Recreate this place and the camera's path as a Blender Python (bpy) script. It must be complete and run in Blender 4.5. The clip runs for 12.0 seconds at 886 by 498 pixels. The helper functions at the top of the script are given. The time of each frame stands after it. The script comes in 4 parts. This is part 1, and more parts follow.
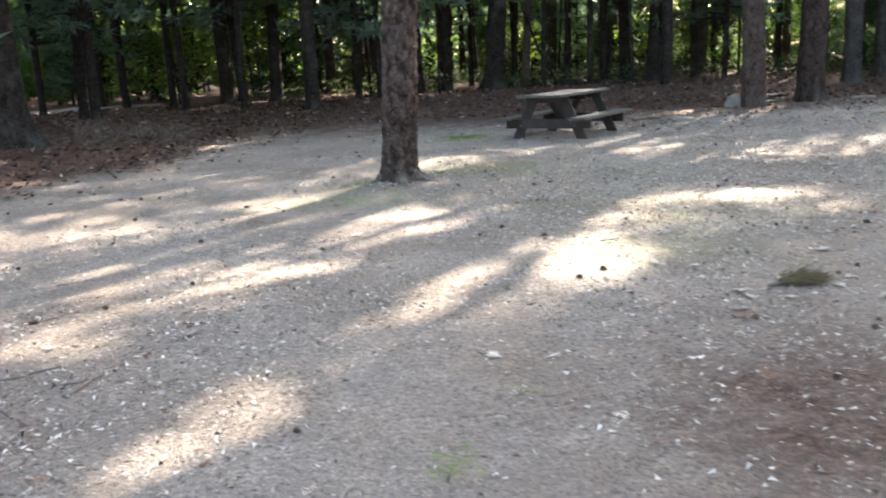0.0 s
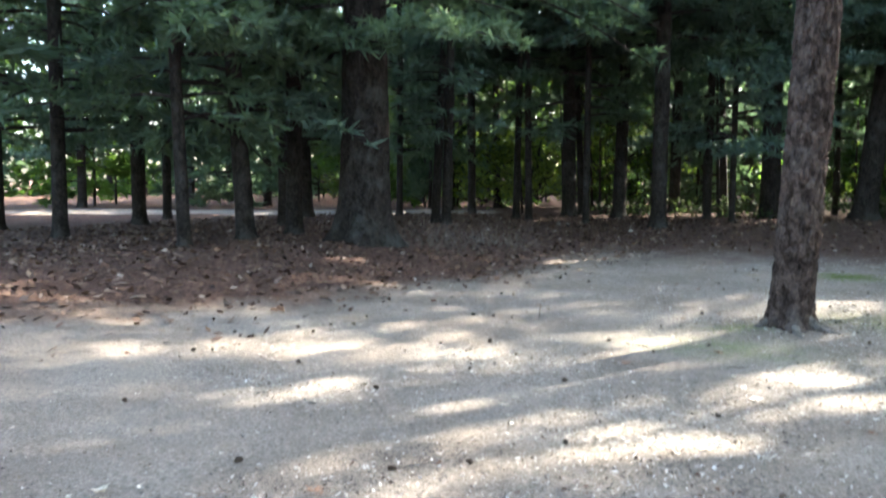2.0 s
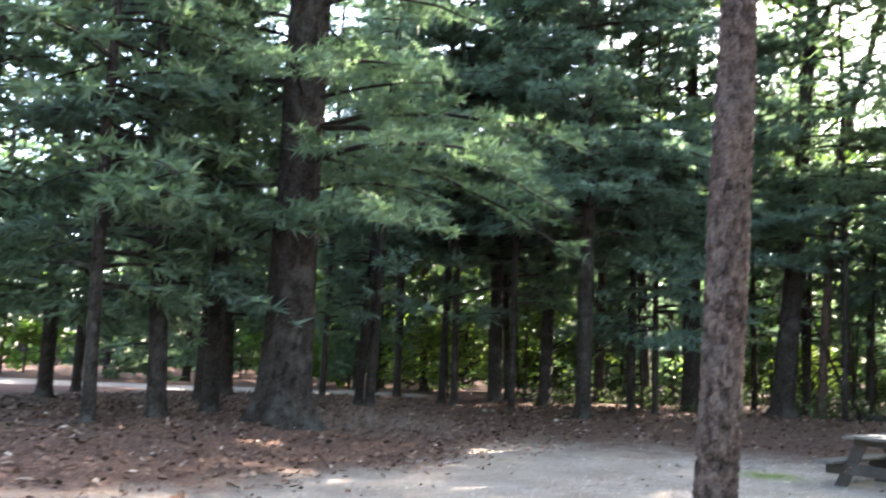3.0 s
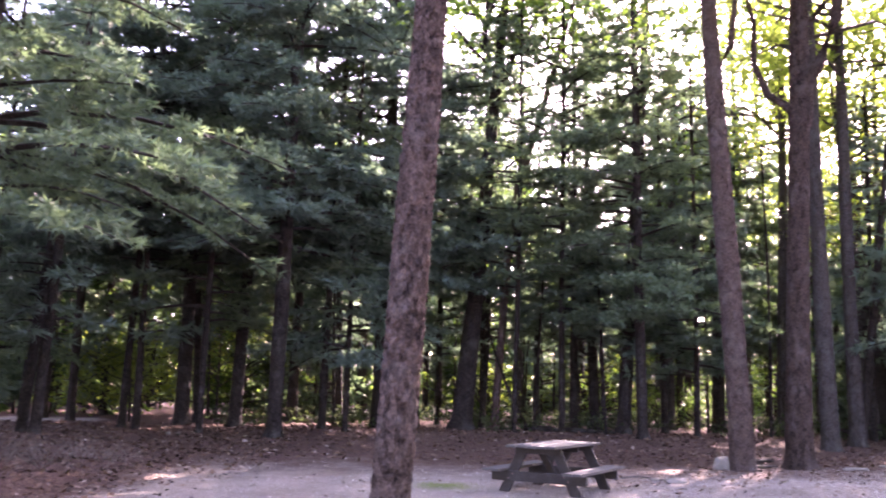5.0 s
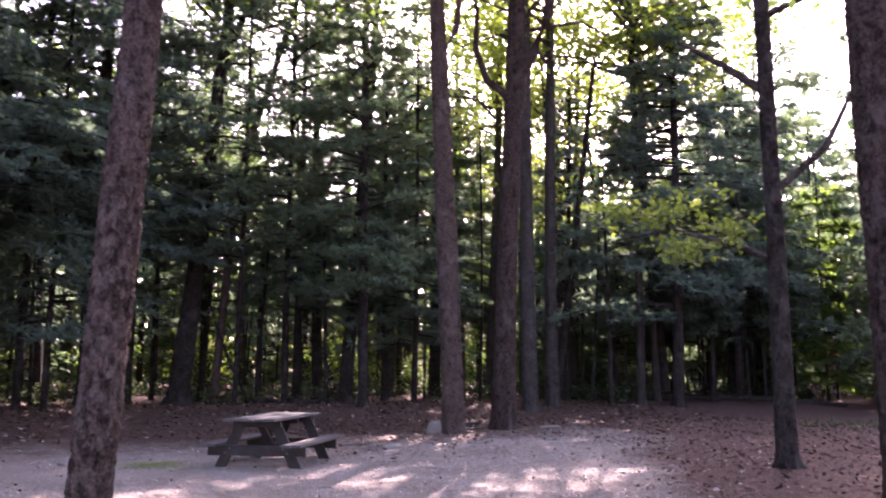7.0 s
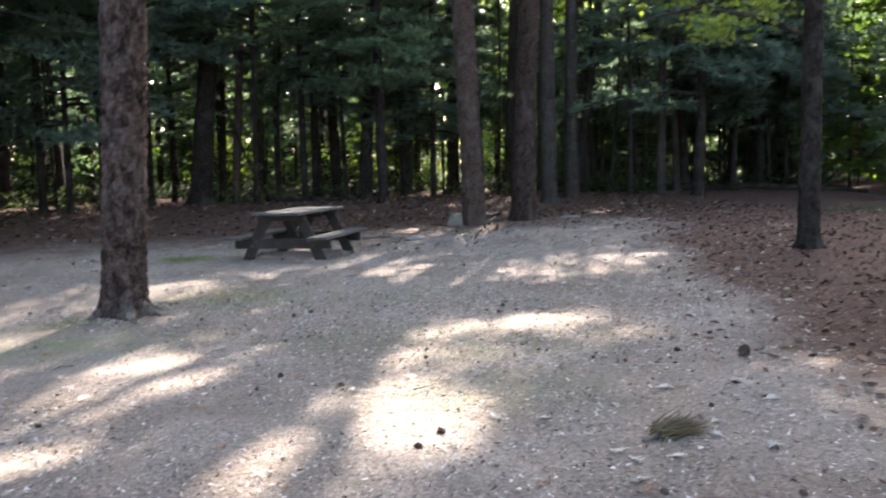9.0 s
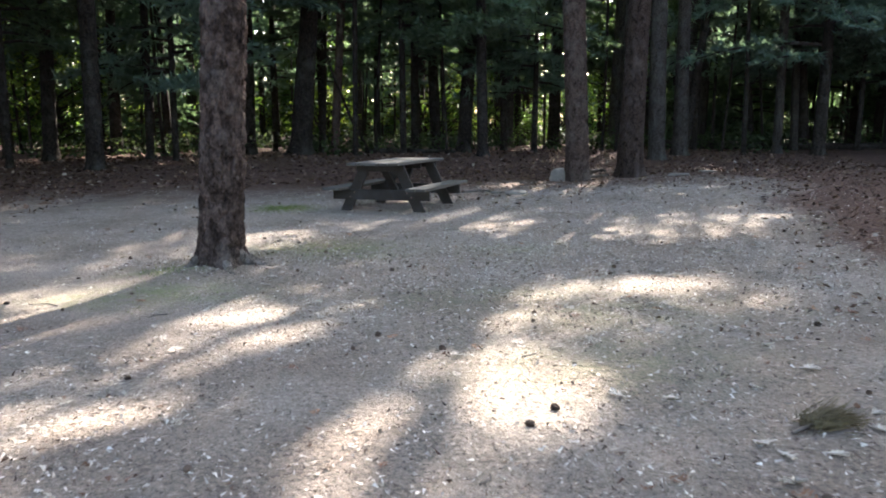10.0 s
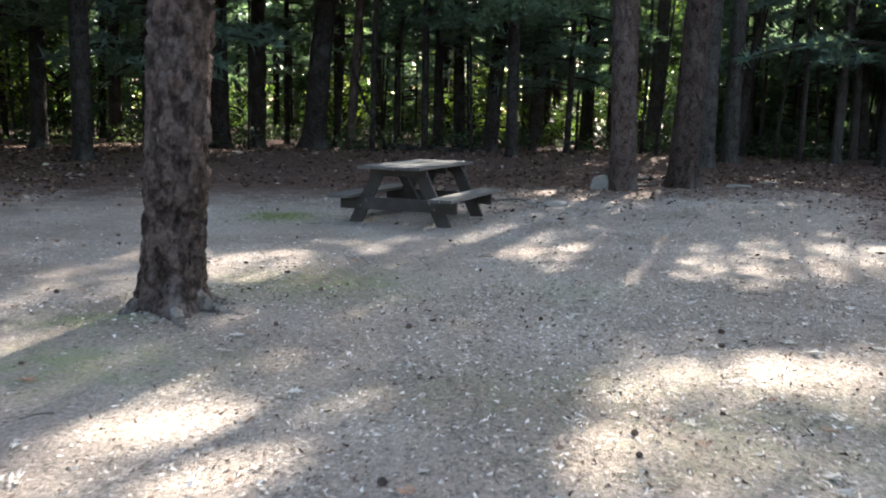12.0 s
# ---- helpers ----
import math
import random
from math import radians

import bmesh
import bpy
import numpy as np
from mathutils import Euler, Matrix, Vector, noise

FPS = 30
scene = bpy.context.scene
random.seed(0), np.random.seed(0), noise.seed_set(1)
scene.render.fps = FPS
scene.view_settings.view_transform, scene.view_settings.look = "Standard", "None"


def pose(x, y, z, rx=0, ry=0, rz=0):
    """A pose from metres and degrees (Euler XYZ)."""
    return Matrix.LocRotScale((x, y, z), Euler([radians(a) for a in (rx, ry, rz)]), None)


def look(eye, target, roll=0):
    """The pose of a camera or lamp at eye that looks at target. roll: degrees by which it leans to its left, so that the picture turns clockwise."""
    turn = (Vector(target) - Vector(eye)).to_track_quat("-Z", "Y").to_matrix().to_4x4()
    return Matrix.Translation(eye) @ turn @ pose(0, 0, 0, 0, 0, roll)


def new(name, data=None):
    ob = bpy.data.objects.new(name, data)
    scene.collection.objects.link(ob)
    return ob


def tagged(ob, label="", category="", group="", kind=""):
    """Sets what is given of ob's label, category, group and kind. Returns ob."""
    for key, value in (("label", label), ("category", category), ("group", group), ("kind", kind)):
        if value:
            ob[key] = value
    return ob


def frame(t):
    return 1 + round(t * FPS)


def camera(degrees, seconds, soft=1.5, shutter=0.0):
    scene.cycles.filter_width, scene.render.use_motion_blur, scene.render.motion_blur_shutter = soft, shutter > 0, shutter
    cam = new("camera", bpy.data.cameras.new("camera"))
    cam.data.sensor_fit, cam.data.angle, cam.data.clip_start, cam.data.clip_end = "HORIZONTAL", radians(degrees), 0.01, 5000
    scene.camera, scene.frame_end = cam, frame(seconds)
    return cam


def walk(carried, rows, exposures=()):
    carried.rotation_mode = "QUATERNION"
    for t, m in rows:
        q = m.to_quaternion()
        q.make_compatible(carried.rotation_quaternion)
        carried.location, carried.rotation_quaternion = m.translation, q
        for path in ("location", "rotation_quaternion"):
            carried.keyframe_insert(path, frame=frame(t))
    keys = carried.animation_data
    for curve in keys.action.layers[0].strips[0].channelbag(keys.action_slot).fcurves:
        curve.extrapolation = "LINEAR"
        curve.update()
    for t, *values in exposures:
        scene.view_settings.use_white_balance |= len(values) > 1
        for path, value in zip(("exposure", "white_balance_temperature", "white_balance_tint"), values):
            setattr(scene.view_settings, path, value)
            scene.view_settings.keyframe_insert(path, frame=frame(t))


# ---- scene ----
# ---------------------------------------------------------------- camera
cam = camera(56.1, 12.0, soft=1.9, shutter=0.4)
PATH = [
    (0, (0.21, 0.468, 1.188), (0.124, 2.417, 0.747), -2.9),
    (0.5, (-0.011, 0.722, 1.169), (-0.206, 2.669, 0.753), -2.3),
    (1, (-0.19, 1.04, 1.194), (-0.549, 2.971, 0.818), -2.2),
    (1.5, (-0.361, 1.22, 1.224), (-0.953, 3.106, 0.918), -1.9),
    (2, (-0.404, 1.249, 1.245), (-1.213, 3.071, 1.085), 0.2),
    (2.5, (-0.391, 1.231, 1.27), (-1.195, 3.059, 1.363), 1.7),
    (3, (-0.391, 1.367, 1.284), (-1.048, 3.236, 1.56), 2.4),
    (3.5, (-0.372, 1.319, 1.273), (-0.875, 3.225, 1.611), 2.0),
    (3.7, (-0.363, 1.301, 1.277), (-0.791, 3.224, 1.624), 1.5),
    (5.5, (-0.257, 1.408, 1.272), (-0.06, 3.368, 1.615), 1.9),
    (6, (-0.247, 1.434, 1.276), (0.108, 3.375, 1.607), 1.8),
    (6.5, (-0.215, 1.412, 1.285), (0.316, 3.312, 1.607), 1.1),
    (8.3, (-0.24, 1.556, 1.223), (0.59, 3.376, 1.223), -0.6),
    (8.5, (-0.229, 1.544, 1.202), (0.563, 3.379, 1.129), -1.1),
    (9, (-0.223, 1.59, 1.174), (0.414, 3.476, 0.98), -1.3),
    (9.5, (-0.201, 1.699, 1.151), (0.277, 3.625, 0.901), -0.5),
    (10, (-0.19, 2.001, 1.127), (0.224, 3.935, 0.829), -0.4),
    (10.5, (-0.127, 2.423, 1.124), (0.288, 4.357, 0.825), -0.0),
    (11, (-0.063, 2.883, 1.14), (0.314, 4.829, 0.87), 0.5),
    (11.5, (-0.024, 3.375, 1.136), (0.353, 5.318, 0.845), 0.5),
    (12, (0.079, 3.882, 1.147), (0.455, 5.821, 0.837), 1.3),
]

EXPOSURES = [(0, 3.90, 6600, 12), (1.0, 3.80, 6350, 11), (1.5, 3.62, 6300, 9), (2.0, 4.00, 6200, 6), (2.5, 4.20, 5950, 1), (3.0, 4.75, 6450, 13), (3.5, 4.92, 6750, 34), (5.5, 4.35, 6450, 56), (6.5, 3.78, 6450, 58),
             (8.3, 3.80, 6550, 26), (9.5, 3.52, 6350, 15), (11, 3.47, 6300, 13), (12, 3.62, 6250, 12)]
walk(cam, [(t, look(eye, target, roll)) for t, eye, target, roll in PATH], EXPOSURES)

# ---------------------------------------------------------------- sun and sky
SUN_AZ, SUN_EL = 58.0, 33.0          # degrees; azimuth counted from +x towards +y
world = bpy.data.worlds.new("world")
scene.world = world
world.use_nodes = True
wn = world.node_tree.nodes
sky = wn.new("ShaderNodeTexSky")
sky.sky_type = "NISHITA"
sky.sun_disc = False
sky.sun_elevation = radians(SUN_EL)
sky.sun_rotation = radians(90 - SUN_AZ)
sky.dust_density = 3.0
world.node_tree.links.new(sky.outputs[0], wn["Background"].inputs[0])
wn["Background"].inputs[1].default_value = 0.10
sun_dir = Vector((math.cos(radians(SUN_EL)) * math.cos(radians(SUN_AZ)), math.cos(radians(SUN_EL)) * math.sin(radians(SUN_AZ)), math.sin(radians(SUN_EL))))
sun_data = bpy.data.lights.new("sun", "SUN")
sun_data.energy = 5.0
sun_data.angle = radians(0.6)
sun_data.color = (1.0, 0.92, 0.80)
sun = new("sun", sun_data)
sun.matrix_world = look(sun_dir * 60, (0, 0, 0))

rng = np.random.default_rng(7)


# ---------------------------------------------------------------- materials
class Nodes:
    """A small writer of node materials."""

    def __init__(self, name):
        self.mat = bpy.data.materials.new(name)
        self.mat.use_nodes = True
        self.t = self.mat.node_tree
        self.bsdf = self.t.nodes["Principled BSDF"]
        self.out = self.t.nodes["Material Output"]
        self.tc = self.t.nodes.new("ShaderNodeTexCoord")

    def node(self, kind, **inputs):
        n = self.t.nodes.new(kind)
        for k, v in inputs.items():
            n.inputs[k.replace("_", " ")].default_value = v
        return n

    def link(self, a, b):
        self.t.links.new(a, b)

    def coords(self, scale=(1, 1, 1), which="Object"):
        m = self.node("ShaderNodeMapping")
        m.inputs["Scale"].default_value = scale
        self.link(self.tc.outputs[which], m.inputs["Vector"])
        return m.outputs[0]

    def noise(self, vec, scale, detail=4.0, rough=0.55):
        n = self.node("ShaderNodeTexNoise", Scale=scale, Detail=detail, Roughness=rough)
        self.link(vec, n.inputs["Vector"])
        return n.outputs["Fac"]

    def voronoi(self, vec, scale, feature="F1"):
        n = self.node("ShaderNodeTexVoronoi", Scale=scale)
        n.feature = feature
        self.link(vec, n.inputs["Vector"])
        return n.outputs["Distance"]

    def ramp(self, fac, stops):
        n = self.node("ShaderNodeValToRGB")
        els = n.color_ramp.elements
        while len(els) < len(stops):
            els.new(0.5)
        for e, (p, c) in zip(els, stops):
            e.position = p
            e.color = (*c, 1) if len(c) == 3 else c
        self.link(fac, n.inputs["Fac"])
        return n.outputs["Color"]

    def mix(self, fac, a, b, mode="MIX"):
        n = self.node("ShaderNodeMix")
        n.data_type = "RGBA"
        n.blend_type = mode
        for src, idx in ((fac, 0), (a, 6), (b, 7)):
            if isinstance(src, (int, float)):
                n.inputs[idx].default_value = src
            elif isinstance(src, tuple):
                n.inputs[idx].default_value = (*src, 1)
            else:
                self.link(src, n.inputs[idx])
        return n.outputs[2]

    def math(self, op, a, b=0.0):
        n = self.node("ShaderNodeMath")
        n.operation = op
        for i, s in enumerate((a, b)):
            if isinstance(s, (int, float)):
                n.inputs[i].default_value = s
            else:
                self.link(s, n.inputs[i])
        return n.outputs[0]

    def bump(self, height, strength=0.5, distance=0.02):
        n = self.node("ShaderNodeBump", Strength=strength, Distance=distance)
        self.link(height, n.inputs["Height"])
        self.link(n.outputs[0], self.bsdf.inputs["Normal"])

    def done(self, color, rough=0.9, spec=0.2):
        if isinstance(color, tuple):
            self.bsdf.inputs["Base Color"].default_value = (*color, 1)
        else:
            self.link(color, self.bsdf.inputs["Base Color"])
        self.bsdf.inputs["Roughness"].default_value = rough
        self.bsdf.inputs["Specular IOR Level"].default_value = spec
        return self.mat


def ground_material():
    n = Nodes("sandy_ground")
    v = n.coords()
    lit = n.node("ShaderNodeAttribute")
    lit.attribute_name = "litter"
    moss = n.node("ShaderNodeAttribute")
    moss.attribute_name = "moss"
    fine = n.noise(v, 95, 5, 0.75)
    mid = n.noise(v, 7, 6, 0.65)
    big = n.noise(v, 0.8, 4)
    grains = n.noise(v, 42, 5, 0.85)
    sand = n.mix(mid, (0.205, 0.172, 0.143), (0.365, 0.318, 0.270))
    sand = n.mix(n.ramp(big, [(0.38, (0, 0, 0)), (0.66, (1, 1, 1))]), sand, n.mix(mid, (0.148, 0.114, 0.089), (0.285, 0.236, 0.195)))
    chips = n.ramp(grains, [(0.38, (0.34, 0.30, 0.27)), (0.46, (0.92, 0.92, 0.92)), (0.54, (1, 1, 1)), (0.62, (1.5, 1.45, 1.37))])
    sand = n.mix(0.85, sand, chips, "MULTIPLY")
    sand = n.mix(0.6, sand, n.ramp(fine, [(0.38, (0.45, 0.43, 0.41)), (0.62, (1.25, 1.22, 1.19))]), "MULTIPLY")
    duff_v = n.noise(n.coords((1, 1.0, 1)), 22, 6, 0.8)
    duff = n.ramp(duff_v, [(0.36, (0.028, 0.017, 0.014)), (0.5, (0.078, 0.044, 0.032)), (0.60, (0.14, 0.083, 0.060)), (0.7, (0.22, 0.155, 0.12))])
    edge = n.math("ADD", lit.outputs["Fac"], n.math("MULTIPLY", n.math("SUBTRACT", n.noise(v, 2.2, 5, 0.7), 0.5), 0.9))
    col = n.mix(n.ramp(edge, [(0.26, (0, 0, 0)), (0.82, (1, 1, 1))]), sand, duff)
    green = n.mix(grains, (0.10, 0.12, 0.05), (0.26, 0.27, 0.13))
    medge = n.math("MULTIPLY", moss.outputs["Fac"], n.ramp(n.noise(v, 5, 6, 0.75), [(0.38, (0, 0, 0)), (0.6, (1, 1, 1))]))
    col = n.mix(medge, col, green)
    h = n.math("ADD", n.math("MULTIPLY", grains, 0.6), n.math("MULTIPLY", mid, 1.2))
    n.bump(h, 1.0, 0.03)
    return n.done(col, 0.95, 0.12)


def bark_material(name, dark, light, crack=0.35, scale=11.0, lichen=(0.30, 0.31, 0.28)):
    n = Nodes(name)
    ridges = n.noise(n.coords((1, 1, 0.60)), scale, 9, 0.74)
    flakes_ = n.noise(n.coords((1, 1, 0.8)), scale * 2.6, 5, 0.7)
    grain = n.noise(n.coords((1, 1, 0.3)), 70, 5, 0.7)
    base = n.mix(n.ramp(flakes_, [(0.34, (0, 0, 0)), (0.66, (1, 1, 1))]), dark, light)
    patch = n.noise(n.coords(), 2.4, 5, 0.65)
    base = n.mix(n.ramp(patch, [(0.50, (0, 0, 0)), (0.72, (0.6, 0.6, 0.6))]), base, lichen)
    lines = n.ramp(ridges, [(0.36, (crack, crack, crack)), (0.47, (1, 1, 1)), (0.60, (1, 1, 1)), (0.70, (1.3, 1.28, 1.25))])
    col = n.mix(1.0, base, lines, "MULTIPLY")
    hgt = n.math("ADD", n.math("MULTIPLY", n.ramp(ridges, [(0.36, (0, 0, 0)), (0.50, (1, 1, 1))]), 0.8), n.math("ADD", n.math("MULTIPLY", flakes_, 0.8), n.math("MULTIPLY", grain, 0.3)))
    n.bump(hgt, 1.0, 0.03)
    return n.done(col, 0.95, 0.06)


def leaf_material(name, a, b, shine, share=0.45, rough=0.55):
    """Leaf or needle that lets part of the light through."""
    n = Nodes(name)
    geo = n.node("ShaderNodeNewGeometry")
    oi = n.node("ShaderNodeObjectInfo")
    f = n.math("ADD", n.math("MULTIPLY", geo.outputs["Random Per Island"], 0.75), n.math("MULTIPLY", oi.outputs["Random"], 0.25))
    col = n.mix(f, a, b)
    n.done(col, rough, 0.12)
    tr = n.node("ShaderNodeBsdfTranslucent")
    n.link(n.mix(1.0, n.mix(f, a, b), shine, "MULTIPLY"), tr.inputs["Color"])
    mx = n.node("ShaderNodeMixShader", Fac=share)
    n.link(n.bsdf.outputs[0], mx.inputs[1])
    n.link(tr.outputs[0], mx.inputs[2])
    n.link(mx.outputs[0], n.out.inputs["Surface"])
    return n.mat


def wood_material(name, dark, light, scale=1.0):
    n = Nodes(name)
    grain = n.noise(n.coords((1.6 * scale, 38 * scale, 38 * scale)), 1.0, 6, 0.7)
    blotch = n.noise(n.coords(), 5, 4)
    col = n.mix(grain, dark, light)
    col = n.mix(n.ramp(blotch, [(0.45, (0, 0, 0)), (0.75, (0.6, 0.6, 0.6))]), col, (0.062, 0.056, 0.049))
    n.bump(grain, 0.5, 0.004)
    return n.done(col, 0.85, 0.25)


def stone_material():
    n = Nodes("granite")
    v = n.coords()
    col = n.mix(n.noise(v, 12, 6, 0.7), (0.10, 0.085, 0.070), (0.25, 0.215, 0.18))
    n.bump(n.noise(v, 20, 5, 0.7), 0.6, 0.02)
    return n.done(col, 0.9, 0.2)


def plain_material(name, a, b, scale=30.0, rough=0.85):
    n = Nodes(name)
    col = n.mix(n.noise(n.coords(), scale, 4, 0.7), a, b)
    oi = n.node("ShaderNodeObjectInfo")
    col = n.mix(1.0, col, n.ramp(oi.outputs["Random"], [(0, (0.6, 0.6, 0.6)), (1, (1.2, 1.15, 1.1))]), "MULTIPLY")
    return n.done(col, rough, 0.2)


def litter_material():
    n = Nodes("leaf_litter")
    geo = n.node("ShaderNodeNewGeometry")
    col = n.ramp(geo.outputs["Random Per Island"], [(0, (0.030, 0.019, 0.014)), (0.4, (0.085, 0.047, 0.031)), (0.75, (0.145, 0.090, 0.062)), (0.95, (0.20, 0.14, 0.105)), (1, (0.34, 0.28, 0.23))])
    return n.done(col, 0.92, 0.08)


def debris_material():
    n = Nodes("ground_debris")
    geo = n.node("ShaderNodeNewGeometry")
    col = n.ramp(geo.outputs["Random Per Island"], [(0, (0.06, 0.042, 0.032)), (0.20, (0.14, 0.105, 0.082)), (0.45, (0.26, 0.215, 0.175)), (0.75, (0.40, 0.35, 0.29)), (1, (0.60, 0.54, 0.46))])
    return n.done(col, 0.92, 0.08)


M_GROUND = ground_material()
M_BARK_RED = bark_material("red_pine_bark", (0.038, 0.026, 0.021), (0.122, 0.085, 0.068), 0.30, 15.0, (0.150, 0.126, 0.110))
M_BARK = bark_material("dark_pine_bark", (0.015, 0.012, 0.010), (0.050, 0.040, 0.034), 0.45, 9.0, (0.085, 0.085, 0.072))
M_BARK_DEEP = bark_material("deep_brown_bark", (0.020, 0.014, 0.011), (0.080, 0.055, 0.044), 0.35, 12.0, (0.11, 0.09, 0.08))
M_BARK_OAK = bark_material("grey_oak_bark", (0.025, 0.021, 0.018), (0.09, 0.076, 0.065), 0.45, 14.0, (0.10, 0.10, 0.088))
M_NEEDLE = leaf_material("pine_needles", (0.068, 0.102, 0.070), (0.125, 0.170, 0.105), (1.2, 1.35, 0.85), 0.42)
M_NEEDLE_B = leaf_material("blue_green_needles", (0.074, 0.112, 0.090), (0.130, 0.180, 0.138), (1.2, 1.3, 0.9), 0.42)
M_LEAF = leaf_material("green_leaves", (0.050, 0.090, 0.028), (0.10, 0.150, 0.045), (1.6, 1.75, 0.75), 0.5)
M_LEAF_YELLOW = leaf_material("yellow_green_leaves", (0.085, 0.125, 0.030), (0.15, 0.185, 0.050), (1.55, 1.65, 0.75), 0.5)
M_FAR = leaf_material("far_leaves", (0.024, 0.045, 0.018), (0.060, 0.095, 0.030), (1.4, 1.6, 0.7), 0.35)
# dull dark leaf colour that stands for shade on the wood floor
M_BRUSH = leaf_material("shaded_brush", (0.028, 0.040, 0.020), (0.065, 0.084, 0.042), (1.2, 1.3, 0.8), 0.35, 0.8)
M_RUST = leaf_material("rust_leaves", (0.22, 0.08, 0.04), (0.32, 0.14, 0.06), (1.4, 1.1, 0.8), 0.4)
M_GRASS = leaf_material("grass_blades", (0.10, 0.13, 0.045), (0.20, 0.22, 0.09), (1.3, 1.4, 0.7), 0.3)
M_STRAW = leaf_material("dry_needles", (0.070, 0.056, 0.032), (0.15, 0.120, 0.068), (1.2, 1.1, 0.8), 0.25)
# table frame coloured darker for shade, its boards paler for skylight on them
M_WOOD_SHADED = wood_material("shaded_weathered_timber", (0.013, 0.010, 0.008), (0.046, 0.036, 0.029))
M_WOOD_LIT = wood_material("skylit_table_boards", (0.038, 0.033, 0.028), (0.120, 0.106, 0.092))
M_STONE = stone_material()
M_CONE = plain_material("pine_cone_scales", (0.055, 0.038, 0.028), (0.15, 0.105, 0.075), 60)
M_TWIG = plain_material("dead_twig_bark", (0.07, 0.055, 0.045), (0.19, 0.16, 0.135), 40)
M_DRYLEAF = plain_material("bleached_oak_leaf", (0.36, 0.31, 0.25), (0.62, 0.56, 0.47), 35)
M_BROWNLEAF = plain_material("brown_oak_leaf", (0.15, 0.075, 0.045), (0.30, 0.17, 0.105), 35)
M_ROOT = bark_material("dusty_root_bark", (0.10, 0.082, 0.066), (0.23, 0.195, 0.165), 0.5, 18.0, (0.27, 0.235, 0.20))
M_IRON = plain_material("rusty_iron", (0.05, 0.035, 0.028), (0.14, 0.08, 0.055), 80, 0.6)
M_LITTER = litter_material()
M_DEBRIS = debris_material()


# ---------------------------------------------------------------- mesh helpers
def mesh_np(name, verts, faces, mats, smooth=False, mat_index=None):
    """A mesh from arrays: verts (N,3), faces (M,k)."""
    me = bpy.data.meshes.new(name)
    verts = np.asarray(verts, dtype=np.float32)
    faces = np.asarray(faces, dtype=np.int32)
    k = faces.shape[1]
    me.vertices.add(len(verts))
    me.vertices.foreach_set("co", verts.ravel())
    me.loops.add(faces.size)
    me.loops.foreach_set("vertex_index", faces.ravel())
    me.polygons.add(len(faces))
    me.polygons.foreach_set("loop_start", np.arange(0, faces.size, k, dtype=np.int32))
    me.polygons.foreach_set("use_smooth", np.full(len(faces), smooth, dtype=bool))
    for m in (mats if isinstance(mats, (list, tuple)) else [mats]):
        me.materials.append(m)
    if mat_index is not None:
        me.polygons.foreach_set("material_index", np.asarray(mat_index, dtype=np.int32))
    me.update(calc_edges=True)
    return me


def child(name, me, parent, label=""):
    ob = new(name, me)
    ob.parent = parent
    return tagged(ob, label)


def part(name, bm, material, parent, label=""):
    me = bpy.data.meshes.new(name)
    bm.to_mesh(me)
    bm.free()
    me.materials.append(material)
    return child(name, me, parent, label)


def thing(name, x, y, z, label, category, group="", kind="", turn=0.0, scale=1.0):
    ob = new(name)
    ob.matrix_basis = pose(x, y, z, 0, 0, turn) @ Matrix.Scale(scale, 4)
    ob.empty_display_size = 0.1
    return tagged(ob, label, category, group, kind)


def board(sx, sy, sz, bev=0.006, mat=None, wear=0.0, seed=0):
    """A bevelled board, its centre at the origin."""
    bm = bmesh.new()
    bmesh.ops.create_cube(bm, size=1.0)
    bmesh.ops.scale(bm, vec=(sx, sy, sz), verts=bm.verts)
    bmesh.ops.bevel(bm, geom=bm.edges[:], offset=bev, segments=2, affect="EDGES", profile=0.6)
    if wear:
        r = random.Random(seed)
        for v in bm.verts:
            v.co += Vector((r.uniform(-1, 1), r.uniform(-1, 1), r.uniform(-1, 1))) * wear
    if mat is not None:
        bmesh.ops.transform(bm, matrix=mat, verts=bm.verts)
    return bm


def vnoise(x, y, seed=0):
    """Smooth value noise on the plane, about -1 to 1."""
    x, y = np.asarray(x, dtype=float), np.asarray(y, dtype=float)
    xi, yi = np.floor(x).astype(int), np.floor(y).astype(int)
    fx, fy = x - xi, y - yi
    fx, fy = fx * fx * (3 - 2 * fx), fy * fy * (3 - 2 * fy)

    def h(a, b):
        n = (a * 374761393 + b * 668265263 + seed * 974711) & 0x7FFFFFFF
        n = ((n ^ (n >> 13)) * 1274126177) & 0x7FFFFFFF
        return ((n ^ (n >> 16)) & 0xFFFF) / 32767.5 - 1.0

    a, b, c, d = h(xi, yi), h(xi + 1, yi), h(xi, yi + 1), h(xi + 1, yi + 1)
    return (a * (1 - fx) + b * fx) * (1 - fy) + (c * (1 - fx) + d * fx) * fy


def step(a):
    a = np.clip(a, 0, 1)
    return a * a * (3 - 2 * a)


# ---------------------------------------------------------------- ground
T1 = (-0.545, 8.72)


